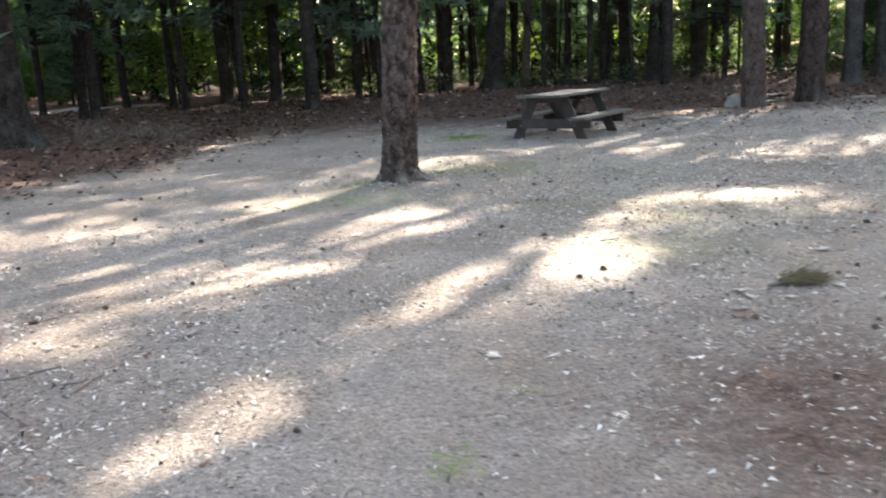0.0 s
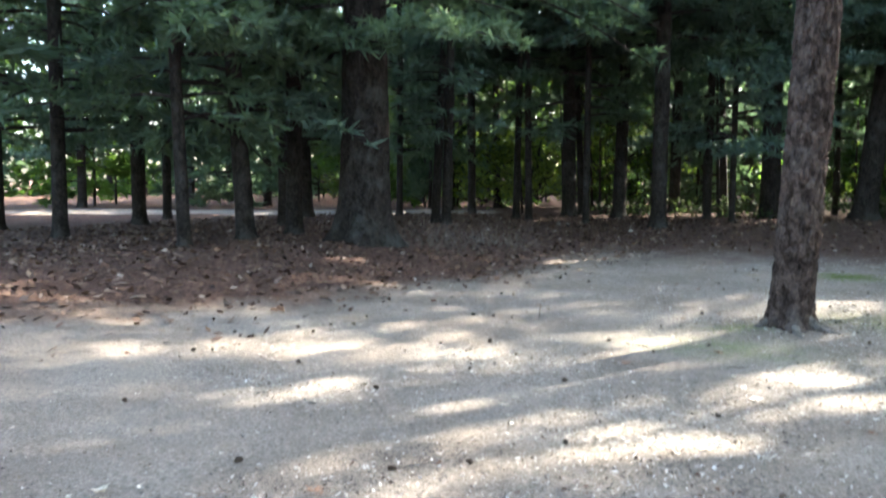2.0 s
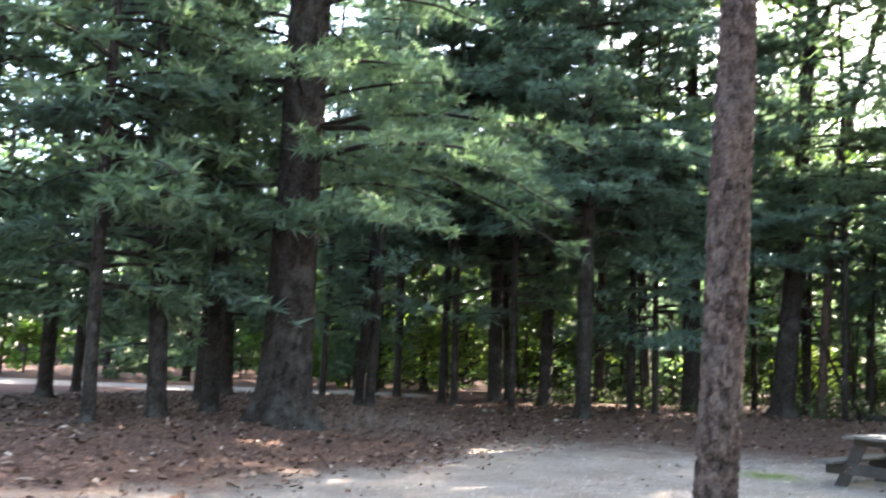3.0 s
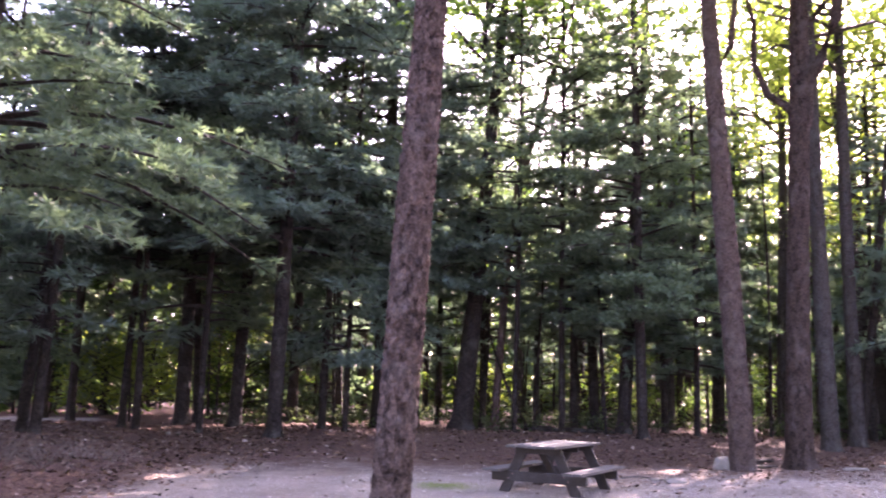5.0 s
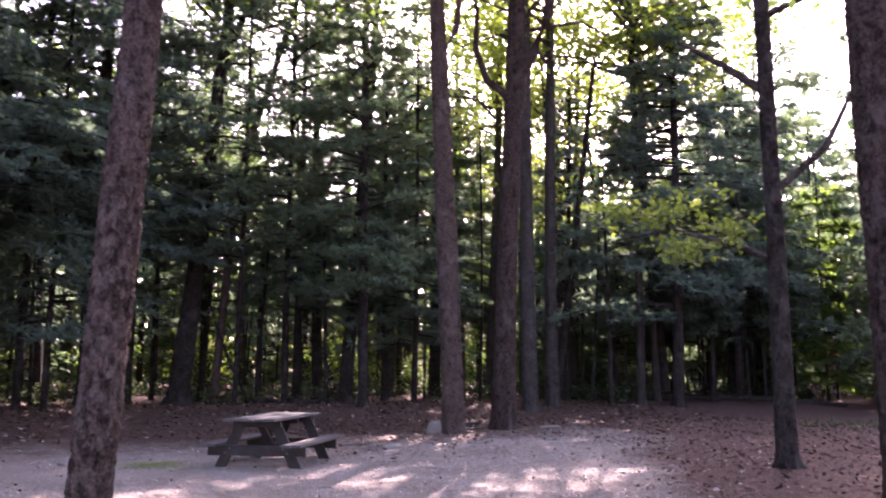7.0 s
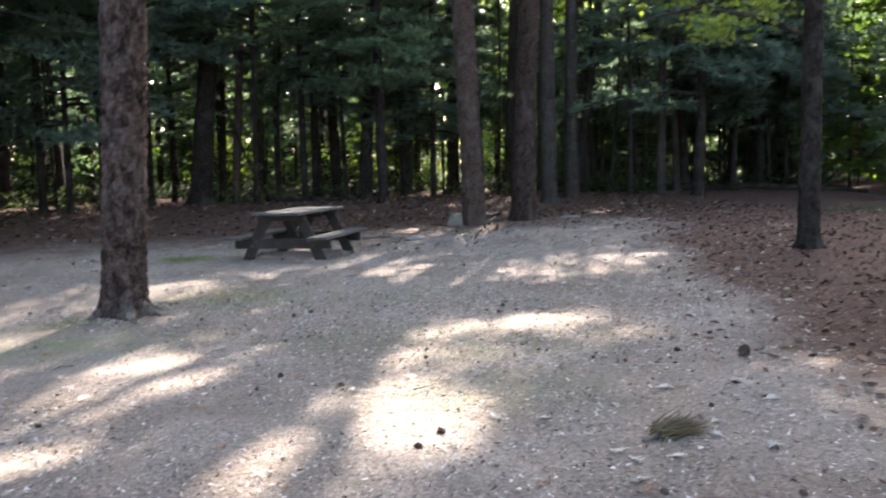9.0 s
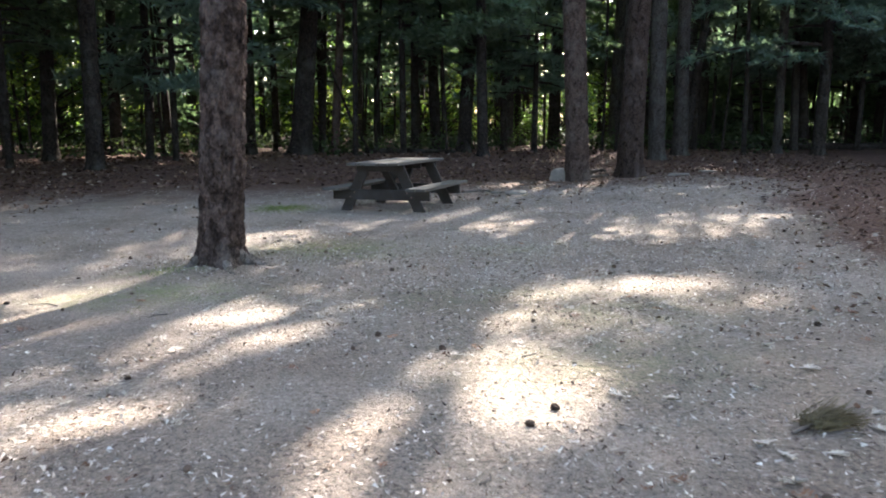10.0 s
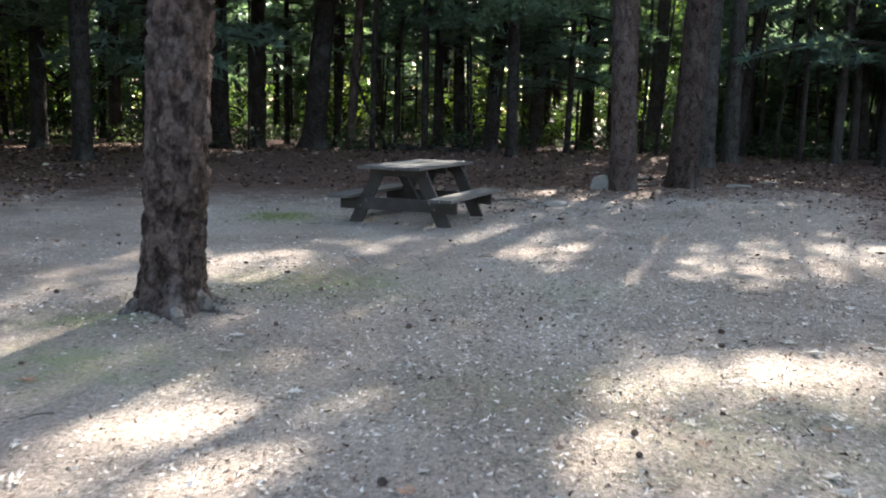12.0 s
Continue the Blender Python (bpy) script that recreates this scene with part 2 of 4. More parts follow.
def gz(x, y):
    """Height of the ground."""
    x, y = np.asarray(x, dtype=float), np.asarray(y, dtype=float)
    z = np.maximum(np.maximum(0.32 * step((-x - 4.2) / 4.0), 0.32 * step((y - 15.5) / 8.0)), 0.12 * step((x - 3.5) / 4.0))
    z = z + 0.012 * vnoise(x * 1.1, y * 1.1, 1) + 0.007 * vnoise(x * 3.7, y * 3.7, 2)
    rough = step((-x - 4.5) / 2.0)
    z = z + rough * 0.03 * vnoise(x * 2.3, y * 2.3, 5)
    d = np.hypot(x - T1[0], y - T1[1])
    return z + 0.05 * np.exp(-(d / 0.75) ** 2)


def sand_left(y):
    return np.interp(y, [-4, 5, 7, 8.3, 10.2, 11.5, 14.2, 17.2, 20], [-6.6, -5.8, -5.2, -4.8, -4.4, -4.1, -3.9, -3.0, -1.8])


def sand_right(y):
    return np.interp(y, [-4, 3, 4.3, 6, 8.3, 10.8, 14, 17], [1.4, 1.9, 2.35, 3.2, 4.5, 5.9, 7.6, 8.2])


ROAD = np.array([(-30, 14.0), (-21, 19.5), (-14.5, 22.6), (-11.0, 25.2)])


def road_distance(x, y):
    d = np.full(np.shape(x), 1e9)
    for (ax, ay), (bx, by) in zip(ROAD[:-1], ROAD[1:]):
        t = np.clip(((x - ax) * (bx - ax) + (y - ay) * (by - ay)) / ((bx - ax) ** 2 + (by - ay) ** 2), 0, 1)
        d = np.minimum(d, np.hypot(x - ax - t * (bx - ax), y - ay - t * (by - ay)))
    return d


def litter_shade_amount(x, y):
    n = 0.5 * vnoise(x * 0.7, y * 0.7, 9)
    a = step((sand_left(y) - x + n) / 2.6 + 0.40)
    b = step((x - sand_right(y) + n) / 2.2 + 0.42)
    c = step((y - 10.8 + 1.5 * n - 0.06 * np.abs(x)) / 8.5)
    # e: some litter, but mostly a deep shadow put in as brown ground
    e = 0.70 * np.exp(-(((x - 1.45) / 1.2) ** 2 + ((y - 3.0) / 1.25) ** 2))
    lit = np.maximum(np.maximum(np.maximum(a, b), c), e)
    return np.where(road_distance(x, y) < 1.7, 0.0, lit)


def moss_amount(x, y):
    m = np.zeros(np.shape(x))
    for cx, cy, rx, ry, s in ((0.35, 9.5, 0.75, 0.5, 0.8), (-0.95, 7.75, 0.7, 0.3, 0.8), (-1.0, 8.55, 0.35, 0.25, 0.6), (0.05, 13.4, 0.45, 0.35, 0.9), (1.9, 6.6, 0.8, 0.6, 0.40),
                              (1.4, 5.6, 0.7, 0.5, 0.4), (2.0, 9.2, 0.5, 0.35, 0.45), (1.3, 7.2, 0.9, 0.35, 0.35)):
        m = np.maximum(m, s * np.exp(-(((x - cx) / rx) ** 2 + ((y - cy) / ry) ** 2)))
    return m


far = np.array([26, 34, 46, 62, 90, 140, 220, 380, 700, 1400, 2600.0])
xs = np.concatenate([-far[::-1], np.arange(-20, -8, 0.5), np.arange(-8, 10, 0.1), np.arange(10, 24, 0.5)[:], far])
ys = np.concatenate([-far[::-1][:-1], np.arange(-20, 0, 1.0), np.arange(0, 19, 0.1), np.arange(19, 40, 0.5), far[2:] ])
xs, ys = np.unique(np.round(xs, 3)), np.unique(np.round(ys, 3))
gx, gy = np.meshgrid(xs, ys)
gv = np.stack([gx.ravel(), gy.ravel(), gz(gx, gy).ravel()], 1)
nx = len(xs)
ii = (np.arange(len(ys) - 1)[:, None] * nx + np.arange(nx - 1)[None, :]).ravel()
ground_me = mesh_np("ground", gv, np.stack([ii, ii + 1, ii + nx + 1, ii + nx], 1), M_GROUND, True)
for key, fn in (("litter", litter_shade_amount), ("moss", moss_amount)):
    ground_me.attributes.new(key, "FLOAT", "POINT").data.foreach_set("value", fn(gx, gy).ravel().astype(np.float32))
tagged(new("ground", ground_me), "grey sandy clearing fading into brown pine-needle litter", "ground", kind="structure")

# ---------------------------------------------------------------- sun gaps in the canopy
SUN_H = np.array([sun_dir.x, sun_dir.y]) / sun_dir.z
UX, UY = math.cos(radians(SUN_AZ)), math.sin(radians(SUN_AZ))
# centre x, y, half length along the light, half width across it, of sunlit ground patches; foliage shading them is left
# out
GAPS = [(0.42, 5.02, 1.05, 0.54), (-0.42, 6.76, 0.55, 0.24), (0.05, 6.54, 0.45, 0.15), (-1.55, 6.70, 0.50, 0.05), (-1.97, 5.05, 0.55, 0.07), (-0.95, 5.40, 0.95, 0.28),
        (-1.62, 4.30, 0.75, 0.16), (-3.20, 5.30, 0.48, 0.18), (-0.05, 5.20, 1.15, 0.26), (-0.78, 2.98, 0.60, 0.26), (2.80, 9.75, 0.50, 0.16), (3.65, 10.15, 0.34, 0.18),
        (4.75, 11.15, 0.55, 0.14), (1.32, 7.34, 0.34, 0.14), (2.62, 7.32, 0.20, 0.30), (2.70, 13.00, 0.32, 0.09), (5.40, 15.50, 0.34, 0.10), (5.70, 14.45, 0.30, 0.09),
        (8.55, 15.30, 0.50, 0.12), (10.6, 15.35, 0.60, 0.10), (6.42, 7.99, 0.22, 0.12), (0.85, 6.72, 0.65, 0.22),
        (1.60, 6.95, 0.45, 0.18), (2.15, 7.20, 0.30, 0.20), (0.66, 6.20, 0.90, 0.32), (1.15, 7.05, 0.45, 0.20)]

# foliage thinned to let some sun onto the ground here: centre, half axes, share of it that is missing
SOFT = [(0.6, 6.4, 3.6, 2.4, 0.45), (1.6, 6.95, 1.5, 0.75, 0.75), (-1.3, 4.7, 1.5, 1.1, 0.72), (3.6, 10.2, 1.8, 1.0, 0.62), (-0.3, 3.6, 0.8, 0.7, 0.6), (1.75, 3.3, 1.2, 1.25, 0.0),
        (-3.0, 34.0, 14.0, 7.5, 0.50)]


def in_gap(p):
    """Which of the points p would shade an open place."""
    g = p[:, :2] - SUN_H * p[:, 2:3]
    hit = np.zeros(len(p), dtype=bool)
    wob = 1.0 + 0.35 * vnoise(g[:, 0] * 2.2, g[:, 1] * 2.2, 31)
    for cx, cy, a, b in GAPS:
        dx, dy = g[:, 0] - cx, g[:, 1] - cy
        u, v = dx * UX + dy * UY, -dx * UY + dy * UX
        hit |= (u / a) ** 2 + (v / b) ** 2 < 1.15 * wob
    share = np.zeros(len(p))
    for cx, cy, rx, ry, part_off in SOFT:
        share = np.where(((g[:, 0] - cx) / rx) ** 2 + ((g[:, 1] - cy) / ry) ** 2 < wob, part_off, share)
    # foliage beyond is thinned out towards the sun, so that light reaches the boughs over the bank
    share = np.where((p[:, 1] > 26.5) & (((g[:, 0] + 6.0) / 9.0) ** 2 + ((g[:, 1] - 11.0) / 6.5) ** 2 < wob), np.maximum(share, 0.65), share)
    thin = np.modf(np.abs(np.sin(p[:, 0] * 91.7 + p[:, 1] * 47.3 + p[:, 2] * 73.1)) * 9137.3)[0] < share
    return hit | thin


# ---------------------------------------------------------------- trees
def plates(u, z, width, height, around, seed):
    """Bark plates: relief over the unrolled trunk; u from 0 to 1 round it."""
    r = np.random.default_rng(seed)
    nz = 400
    jit = r.random((nz, around, 3))
    cz = z / height + 0.35 * vnoise(u * around * 0.9, z / height * 0.6, seed + 7)
    cu = u * around + 0.3 * vnoise(np.minimum(u, 1 - u) * around * 1.3, z / height * 1.1, seed + 8)
    iu, iz = np.floor(cu).astype(int), np.floor(cz).astype(int)
    f1, f2, own = np.full(u.shape, 9.0), np.full(u.shape, 9.0), np.zeros(u.shape)
    for a in (-1, 0, 1):
        for b in (-1, 0, 1):
            j = jit[(iz + b) % nz, (iu + a) % around]
            d = np.hypot(iu + a + j[..., 0] - cu, iz + b + j[..., 1] - cz)
            near = d < f1
            f2 = np.where(near, f1, np.minimum(f2, d))
            own = np.where(near, j[..., 2], own)
            f1 = np.where(near, d, f1)
    edge = np.clip((f2 - f1) / 0.28, 0, 1)
    return edge * (0.5 + 0.5 * own)


def trunk_mesh(name, R, H, lean, bend, mat, sides=14, dz=0.5, flare=0.5, relief=0.0, seed=0, taper=0.62, roots=5):
    r = np.random.default_rng(seed)
    zs = np.concatenate([np.linspace(-0.18, 1.0, max(8, int(1.2 / min(dz, 0.12)))), np.arange(1.0 + dz, min(H, 6.5), dz), np.arange(min(H, 6.5) + max(dz, 0.3), H + 0.3, max(dz, 0.3))])
    th = np.arange(sides) / sides
    U, Z = np.meshgrid(th, zs)
    ang = U * 2 * np.pi
    rad = R * (1 - taper * np.clip(Z, 0, None) / H)
    ph = r.random(4) * 6.28
    lobes = 1.15 + 0.6 * np.cos(ang * roots + ph[0]) + 0.3 * np.cos(ang * 3 + ph[1])
    rad = rad * (1 + flare * np.exp(-np.clip(Z + 0.03, 0, None) / (0.62 * R)) * lobes)
    rad = rad * (1 + 0.05 * np.cos(ang * 2 + Z * 0.7 + ph[2]) + 0.04 * vnoise(ang * 1.6 + seed, Z * 1.5, seed + 3))
    if relief:
        rad = rad + relief * (plates(U, Z + 50, 0, 0.13, max(8, int(2 * np.pi * R / 0.085)), seed) - 0.5)
        rad = rad + relief * 0.35 * (plates(U, Z + 50, 0, 0.045, max(16, int(2 * np.pi * R / 0.035)), seed + 1) - 0.5)
    zc = np.clip(Z, 0, None)
    cx = lean[0] * zc + bend * np.sin(zc * 0.35 + ph[3]) - bend * math.sin(ph[3])
    cy = lean[1] * zc + bend * np.cos(zc * 0.31 + ph[3]) - bend * math.cos(ph[3])
    v = np.stack([cx + rad * np.cos(ang), cy + rad * np.sin(ang), Z], -1).reshape(-1, 3)
    n = sides
    k = np.arange(len(zs) - 1)[:, None] * n
    a = np.arange(n)[None, :]
    b = (a + 1) % n
    f = np.stack([k + a, k + b, k + n + b, k + n + a], -1).reshape(-1, 4)
    return mesh_np(name, v, f, mat, True)


def tube(points, radii, sides=5):
    """Tapered tube along points: verts and quads."""
    points, radii = np.asarray(points, float), np.asarray(radii, float)
    tang = np.gradient(points, axis=0)
    tang /= np.linalg.norm(tang, axis=1, keepdims=True) + 1e-9
    ref = np.where(np.abs(tang[:, 2:3]) > 0.9, np.array([[1.0, 0, 0]]), np.array([[0, 0, 1.0]]))
    s1 = np.cross(tang, ref)
    s1 /= np.linalg.norm(s1, axis=1, keepdims=True) + 1e-9
    s2 = np.cross(tang, s1)
    an = np.arange(sides) / sides * 2 * np.pi
    v = points[:, None, :] + radii[:, None, None] * (np.cos(an)[None, :, None] * s1[:, None, :] + np.sin(an)[None, :, None] * s2[:, None, :])
    k = np.arange(len(points) - 1)[:, None] * sides
    a = np.arange(sides)[None, :]
    b = (a + 1) % sides
    f = np.stack([k + a, k + b, k + sides + b, k + sides + a], -1).reshape(-1, 4)
    return v.reshape(-1, 3), f


def join(pieces):
    vs, fs, o = [], [], 0
    for v, f in pieces:
        vs.append(v)
        fs.append(np.asarray(f) + o)
        o += len(v)
    return np.concatenate(vs), np.concatenate(fs)


def pine_boughs(r, z0, z1, reach, limbs, tuft=0.095, needle=0.27, width=0.058, per=4, top=None):
    """Feathery, flat boughs of a pine: limb tubes, and needles as (M,3,3) triangles."""
    tubes, tris = [], []
    top = top or z1 + 1.5
    for i in range(limbs):
        h = z0 + (z1 - z0) * ((i + r.random()) / limbs)
        az = r.random() * 2 * np.pi
        prof = max(0.22, (1 - (h - z0) / (top - z0)) ** 0.55)
        L = reach * prof * r.uniform(0.55, 1.15)
        s = np.linspace(0, 1, 5)
        rise, droop = r.uniform(0.0, 0.28), r.uniform(0.12, 0.38)
        o = np.array([math.cos(az), math.sin(az)])
        side = np.array([-o[1], o[0]])
        sw = r.uniform(-0.12, 0.12)
        P = np.stack([o[0] * s * L + side[0] * sw * L * s * s, o[1] * s * L + side[1] * sw * L * s * s, h + L * (rise * s - droop * s * s)], 1)
        tubes.append(tube(P, 0.012 + (0.008 + 0.010 * L) * (1 - s), 3))
        nt = max(4, int(L / 0.15))
        ts = np.sort(r.uniform(0.22, 1.0, nt))
        base = np.stack([np.interp(ts, s, P[:, k]) for k in range(3)], 1)
        sg = np.where(np.arange(nt) % 2, 1.0, -1.0)
        tl = np.clip(0.42 * L * (1.15 - ts) * r.uniform(0.7, 1.3, nt), 0.16, 1.1)
        d = np.zeros((nt, 3))
        d[:, 0] = o[0] * 0.62 + side[0] * sg * 0.78
        d[:, 1] = o[1] * 0.62 + side[1] * sg * 0.78
        d[:, 2] = r.uniform(-0.22, 0.16, nt)
        cnt = np.maximum(2, (tl / tuft).astype(int))
        idx = np.repeat(np.arange(nt), cnt)
        fr = r.random(len(idx)) ** 0.8
        tp = base[idx] + d[idx] * (tl[idx] * fr)[:, None]
        tp[:, 2] -= 0.10 * fr * fr * tl[idx]
        idx2 = np.repeat(np.arange(len(tp)), per)
        q = tp[idx2]
        rd = r.normal(size=(len(q), 3))
        rd[:, 2] *= 0.6
        rd /= np.linalg.norm(rd, axis=1, keepdims=True)
        nd = d[idx][idx2] * 0.7 + rd
        nd /= np.linalg.norm(nd, axis=1, keepdims=True)
        wv = np.cross(nd, r.normal(size=(len(q), 3)))
        wv /= np.linalg.norm(wv, axis=1, keepdims=True) + 1e-9
        ln = needle * r.uniform(0.7, 1.25, len(q))
        tris.append(np.stack([q - wv * width / 2, q + wv * width / 2, q + nd * ln[:, None]], 1))
    return join(tubes), np.concatenate(tris)


def leaf_cloud(r, centres, spread, per, size, flat=0.6):
    """Leaves round the given centres: (M,4,3) folded diamonds."""
    n = len(centres) * per
    c = np.repeat(centres, per, 0) + r.normal(size=(n, 3)) * np.array([spread, spread, spread * flat])
    a = r.normal(size=(n, 3))
    a[:, 2] *= 0.55
    a /= np.linalg.norm(a, axis=1, keepdims=True)
    b = np.cross(a, r.normal(size=(n, 3)) * 0.5 + np.array([0, 0, 1.0]))
    b /= np.linalg.norm(b, axis=1, keepdims=True) + 1e-9
    s = (size * r.uniform(0.6, 1.3, n))[:, None]
    return np.stack([c - a * s * 0.5, c + b * s * 0.30 + a * s * 0.05, c + a * s * 0.55, c - b * s * 0.30 + a * s * 0.05], 1)


def oak_limbs(r, z0, z1, reach, limbs, leaf=0.12, per=14, clumps=9, up=0.6):
    """Limbs and leaves of a broadleaved tree."""
    tubes, centres = [], []
    for i in range(limbs):
        h = z0 + (z1 - z0) * ((i + r.random()) / limbs)
        az = r.random() * 2 * np.pi
        L = reach * r.uniform(0.5, 1.1)
        s = np.linspace(0, 1, 6)
        o = np.array([math.cos(az), math.sin(az)])
        wig = r.normal(size=(6, 3)) * 0.06 * L * s[:, None]
        P = np.stack([o[0] * s * L, o[1] * s * L, h + L * up * r.uniform(0.4, 1.2) * s ** 0.8], 1) + wig
        tubes.append(tube(P, 0.008 + (0.012 + 0.014 * L) * (1 - s), 3))
        ts = r.uniform(0.3, 1.05, clumps)
        c = np.stack([np.interp(ts, s, P[:, k]) for k in range(3)], 1) + r.normal(size=(clumps, 3)) * np.array([0.30, 0.30, 0.2]) * L * 0.6
        centres.append(c)
    return join(tubes), leaf_cloud(r, np.concatenate(centres), 0.20 * reach ** 0.5, per, leaf)


def tri_mesh(name, tris, mat):
    k = tris.shape[1]
    return mesh_np(name, tris.reshape(-1, 3), np.arange(len(tris) * k).reshape(-1, k), mat)


def crown_mesh(fol, leaf, tv, tf, bark):
    """Foliage and the boughs that bear it."""
    k = fol.shape[1]
    wood = tf if k == 4 else np.concatenate([tf[:, :3], tf[:, [0, 2, 3]]])
    n = len(fol) * k
    faces = np.concatenate([np.arange(n).reshape(-1, k), wood + n])
    idx = np.concatenate([np.zeros(len(fol), int), np.ones(len(wood), int)])
    return mesh_np("crown", np.concatenate([fol.reshape(-1, 3), tv]), faces, [leaf, bark], False, idx)


KIND = {}


def prototype(key, fn):
    """Crown shapes by kind, kept as arrays and as meshes that copies share."""
    if key not in KIND:
        (tv, tf), fol = fn()
        KIND[key] = (tv, tf, fol, {})
    return KIND[key]


def crown_fn(kind, k):
    r = np.random.default_rng(100 + k * 17 + sum(map(ord, kind)))
    if kind == "low_pine":        # boughs down to about two metres
        return lambda: pine_boughs(r, 1.7, 12.0, 2.5, 68, tuft=0.115, width=0.066, top=13.5)
    if kind == "pine":            # boughs from about four metres up
        return lambda: pine_boughs(r, 3.7, 14.0, 2.4, 60, top=16)
    if kind == "old_pine":
        return lambda: pine_boughs(r, 3.2, 17.0, 4.9, 92, needle=0.20, width=0.038, per=6, top=24)
    if kind == "tall_pine":
        return lambda: pine_boughs(r, 2.8, 17.5, 2.9, 84, needle=0.22, width=0.050, per=5, top=22)
    if kind == "feather_pine":    # long soft boughs in dense layers
        return lambda: pine_boughs(r, 4.2, 13.5, 3.9, 104, tuft=0.125, needle=0.215, width=0.056, per=6, top=17)
    if kind == "cone_pine":       # dense, pointed, boughs nearly to the ground
        return lambda: pine_boughs(r, 2.3, 11.2, 3.3, 120, tuft=0.145, needle=0.225, width=0.062, per=6, top=11.9)
    if kind == "thin_pine":
        return lambda: pine_boughs(r, 2.0, 9.3, 1.4, 40, top=11)
    if kind == "far_pine":
        return lambda: pine_boughs(r, 2.6, 14.6, 2.7, 46, tuft=0.27, needle=0.39, width=0.12, per=5, top=18)
    if kind == "low_far_pine":    # young pines inside the wood
        return lambda: pine_boughs(r, 0.5, 6.8, 2.0, 44, tuft=0.26, needle=0.35, width=0.115, per=5, top=8.5)
    if kind == "high_crown":      # tall tree, bare below; crown mostly out of view, shaped to shade the sand
        return lambda: oak_limbs(r, 9.3, 14.8, 3.9, 32, 0.20, 17, 14, 0.35)
    if kind == "oak":
        return lambda: oak_limbs(r, 5.5, 11.0, 2.6, 22, 0.15, 12, 11)
    if kind == "sapling":
        return lambda: oak_limbs(r, 0.7, 4.8, 1.1, 26, 0.11, 9, 7, 0.5)
    return lambda: oak_limbs(r, 0.15, 1.3, 0.8, 20, 0.10, 9, 7, 0.5)   # shrub


TREE_LABEL = {
    "low_pine": "dark pine with feathery boughs sweeping low over brown litter", "pine": "slender dark pine with bare lower trunk and green boughs",
    "thin_pine": "thin young pine with short green boughs in the dark wood", "old_pine": "massive old pine on the litter bank", "feather_pine": "broad pine with long soft layered green boughs", "cone_pine": "dense pointed dark pine with boughs nearly to the ground", "tall_pine": "tall dense dark pine standing at the wood's edge", "low_far_pine": "bushy dark young pine in the shade of the wood", "far_pine": "distant dark pine among the crowded trunks of the wood",
    "high_crown": "tall bare-trunked tree with its leafy crown high up", "oak": "grey-barked broadleaf tree with light green leaves",
    "sapling": "sunlit yellow-green sapling in the undergrowth behind the pines", "shrub": "low yellow-green leafy shrub on the wood floor"}
CAT = {"sapling": "sapling", "shrub": "shrub"}
NAME = {"low_pine": "pine_tree", "pine": "pine_tree", "thin_pine": "pine_tree", "far_pine": "pine_tree", "low_far_pine": "young_pine", "tall_pine": "pine_tree", "feather_pine": "pine_tree", "cone_pine": "pine_tree", "old_pine": "pine_tree", "high_crown": "tall_tree", "oak": "oak_tree", "sapling": "sapling", "shrub": "shrub"}
PLANTED = []
TRUNKS = {}


def plant(kind, x, y, dia, lean=(0, 0), H=None, variant=0, scale=1.0, bark=None, leaf=None, sides=12, dz=0.5, relief=0.0, label="", seed=0, flare=0.45, crown=True, bend=0.03, group="trees of the wood", share=False):
    z = float(gz(x, y)) - 0.02
    turn = (seed * 77.7) % 360
    ob = thing(NAME[kind], x, y, z, label or TREE_LABEL[kind], CAT.get(kind, "tree"), group)
    bark = bark or (M_BARK_OAK if kind in ("oak", "sapling", "high_crown") else M_BARK)
    if kind != "shrub":
        H = H or {"low_pine": 12.5, "pine": 14.5, "thin_pine": 9.5, "far_pine": 15.0, "low_far_pine": 7.2, "tall_pine": 18.0, "feather_pine": 15.0, "cone_pine": 11.6, "old_pine": 19.0, "high_crown": 16.5, "oak": 12.5, "sapling": 5.0}[kind] * scale
        key = (kind, variant, round(dia, 1), bark.name) if share else None
        if key and key in TRUNKS:
            tm = TRUNKS[key]
        else:
            tm = trunk_mesh("trunk", dia / 2, H, lean, bend, bark, sides, dz, flare, relief, seed)
            if key:
                TRUNKS[key] = tm
        child("trunk", tm, ob)
    PLANTED.append((x, y))
    if not crown:
        return ob
    tv, tf, fol, cache = prototype((kind, variant), crown_fn(kind, variant))
    R = np.array(Matrix.Rotation(radians(turn), 3, "Z")) * scale
    leaf = leaf or {"low_pine": M_NEEDLE, "pine": M_NEEDLE, "thin_pine": M_NEEDLE_B, "far_pine": M_NEEDLE, "low_far_pine": M_NEEDLE, "tall_pine": M_NEEDLE, "feather_pine": M_NEEDLE_B, "cone_pine": M_NEEDLE_B, "old_pine": M_NEEDLE, "high_crown": M_LEAF, "oak": M_LEAF, "sapling": M_LEAF_YELLOW, "shrub": M_LEAF_YELLOW}[kind]
    sh = np.array([[1, 0, lean[0]], [0, 1, lean[1]], [0, 0, 1.0]])
    A = sh @ R
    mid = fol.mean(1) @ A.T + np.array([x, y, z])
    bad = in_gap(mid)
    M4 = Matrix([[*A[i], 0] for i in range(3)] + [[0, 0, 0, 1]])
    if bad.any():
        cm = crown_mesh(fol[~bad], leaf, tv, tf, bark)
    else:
        if (leaf.name, bark.name) not in cache:
            cache[(leaf.name, bark.name)] = crown_mesh(fol, leaf, tv, tf, bark)
        cm = cache[(leaf.name, bark.name)]
    c = child("crown", cm, ob)
    c.matrix_basis = M4
    return ob


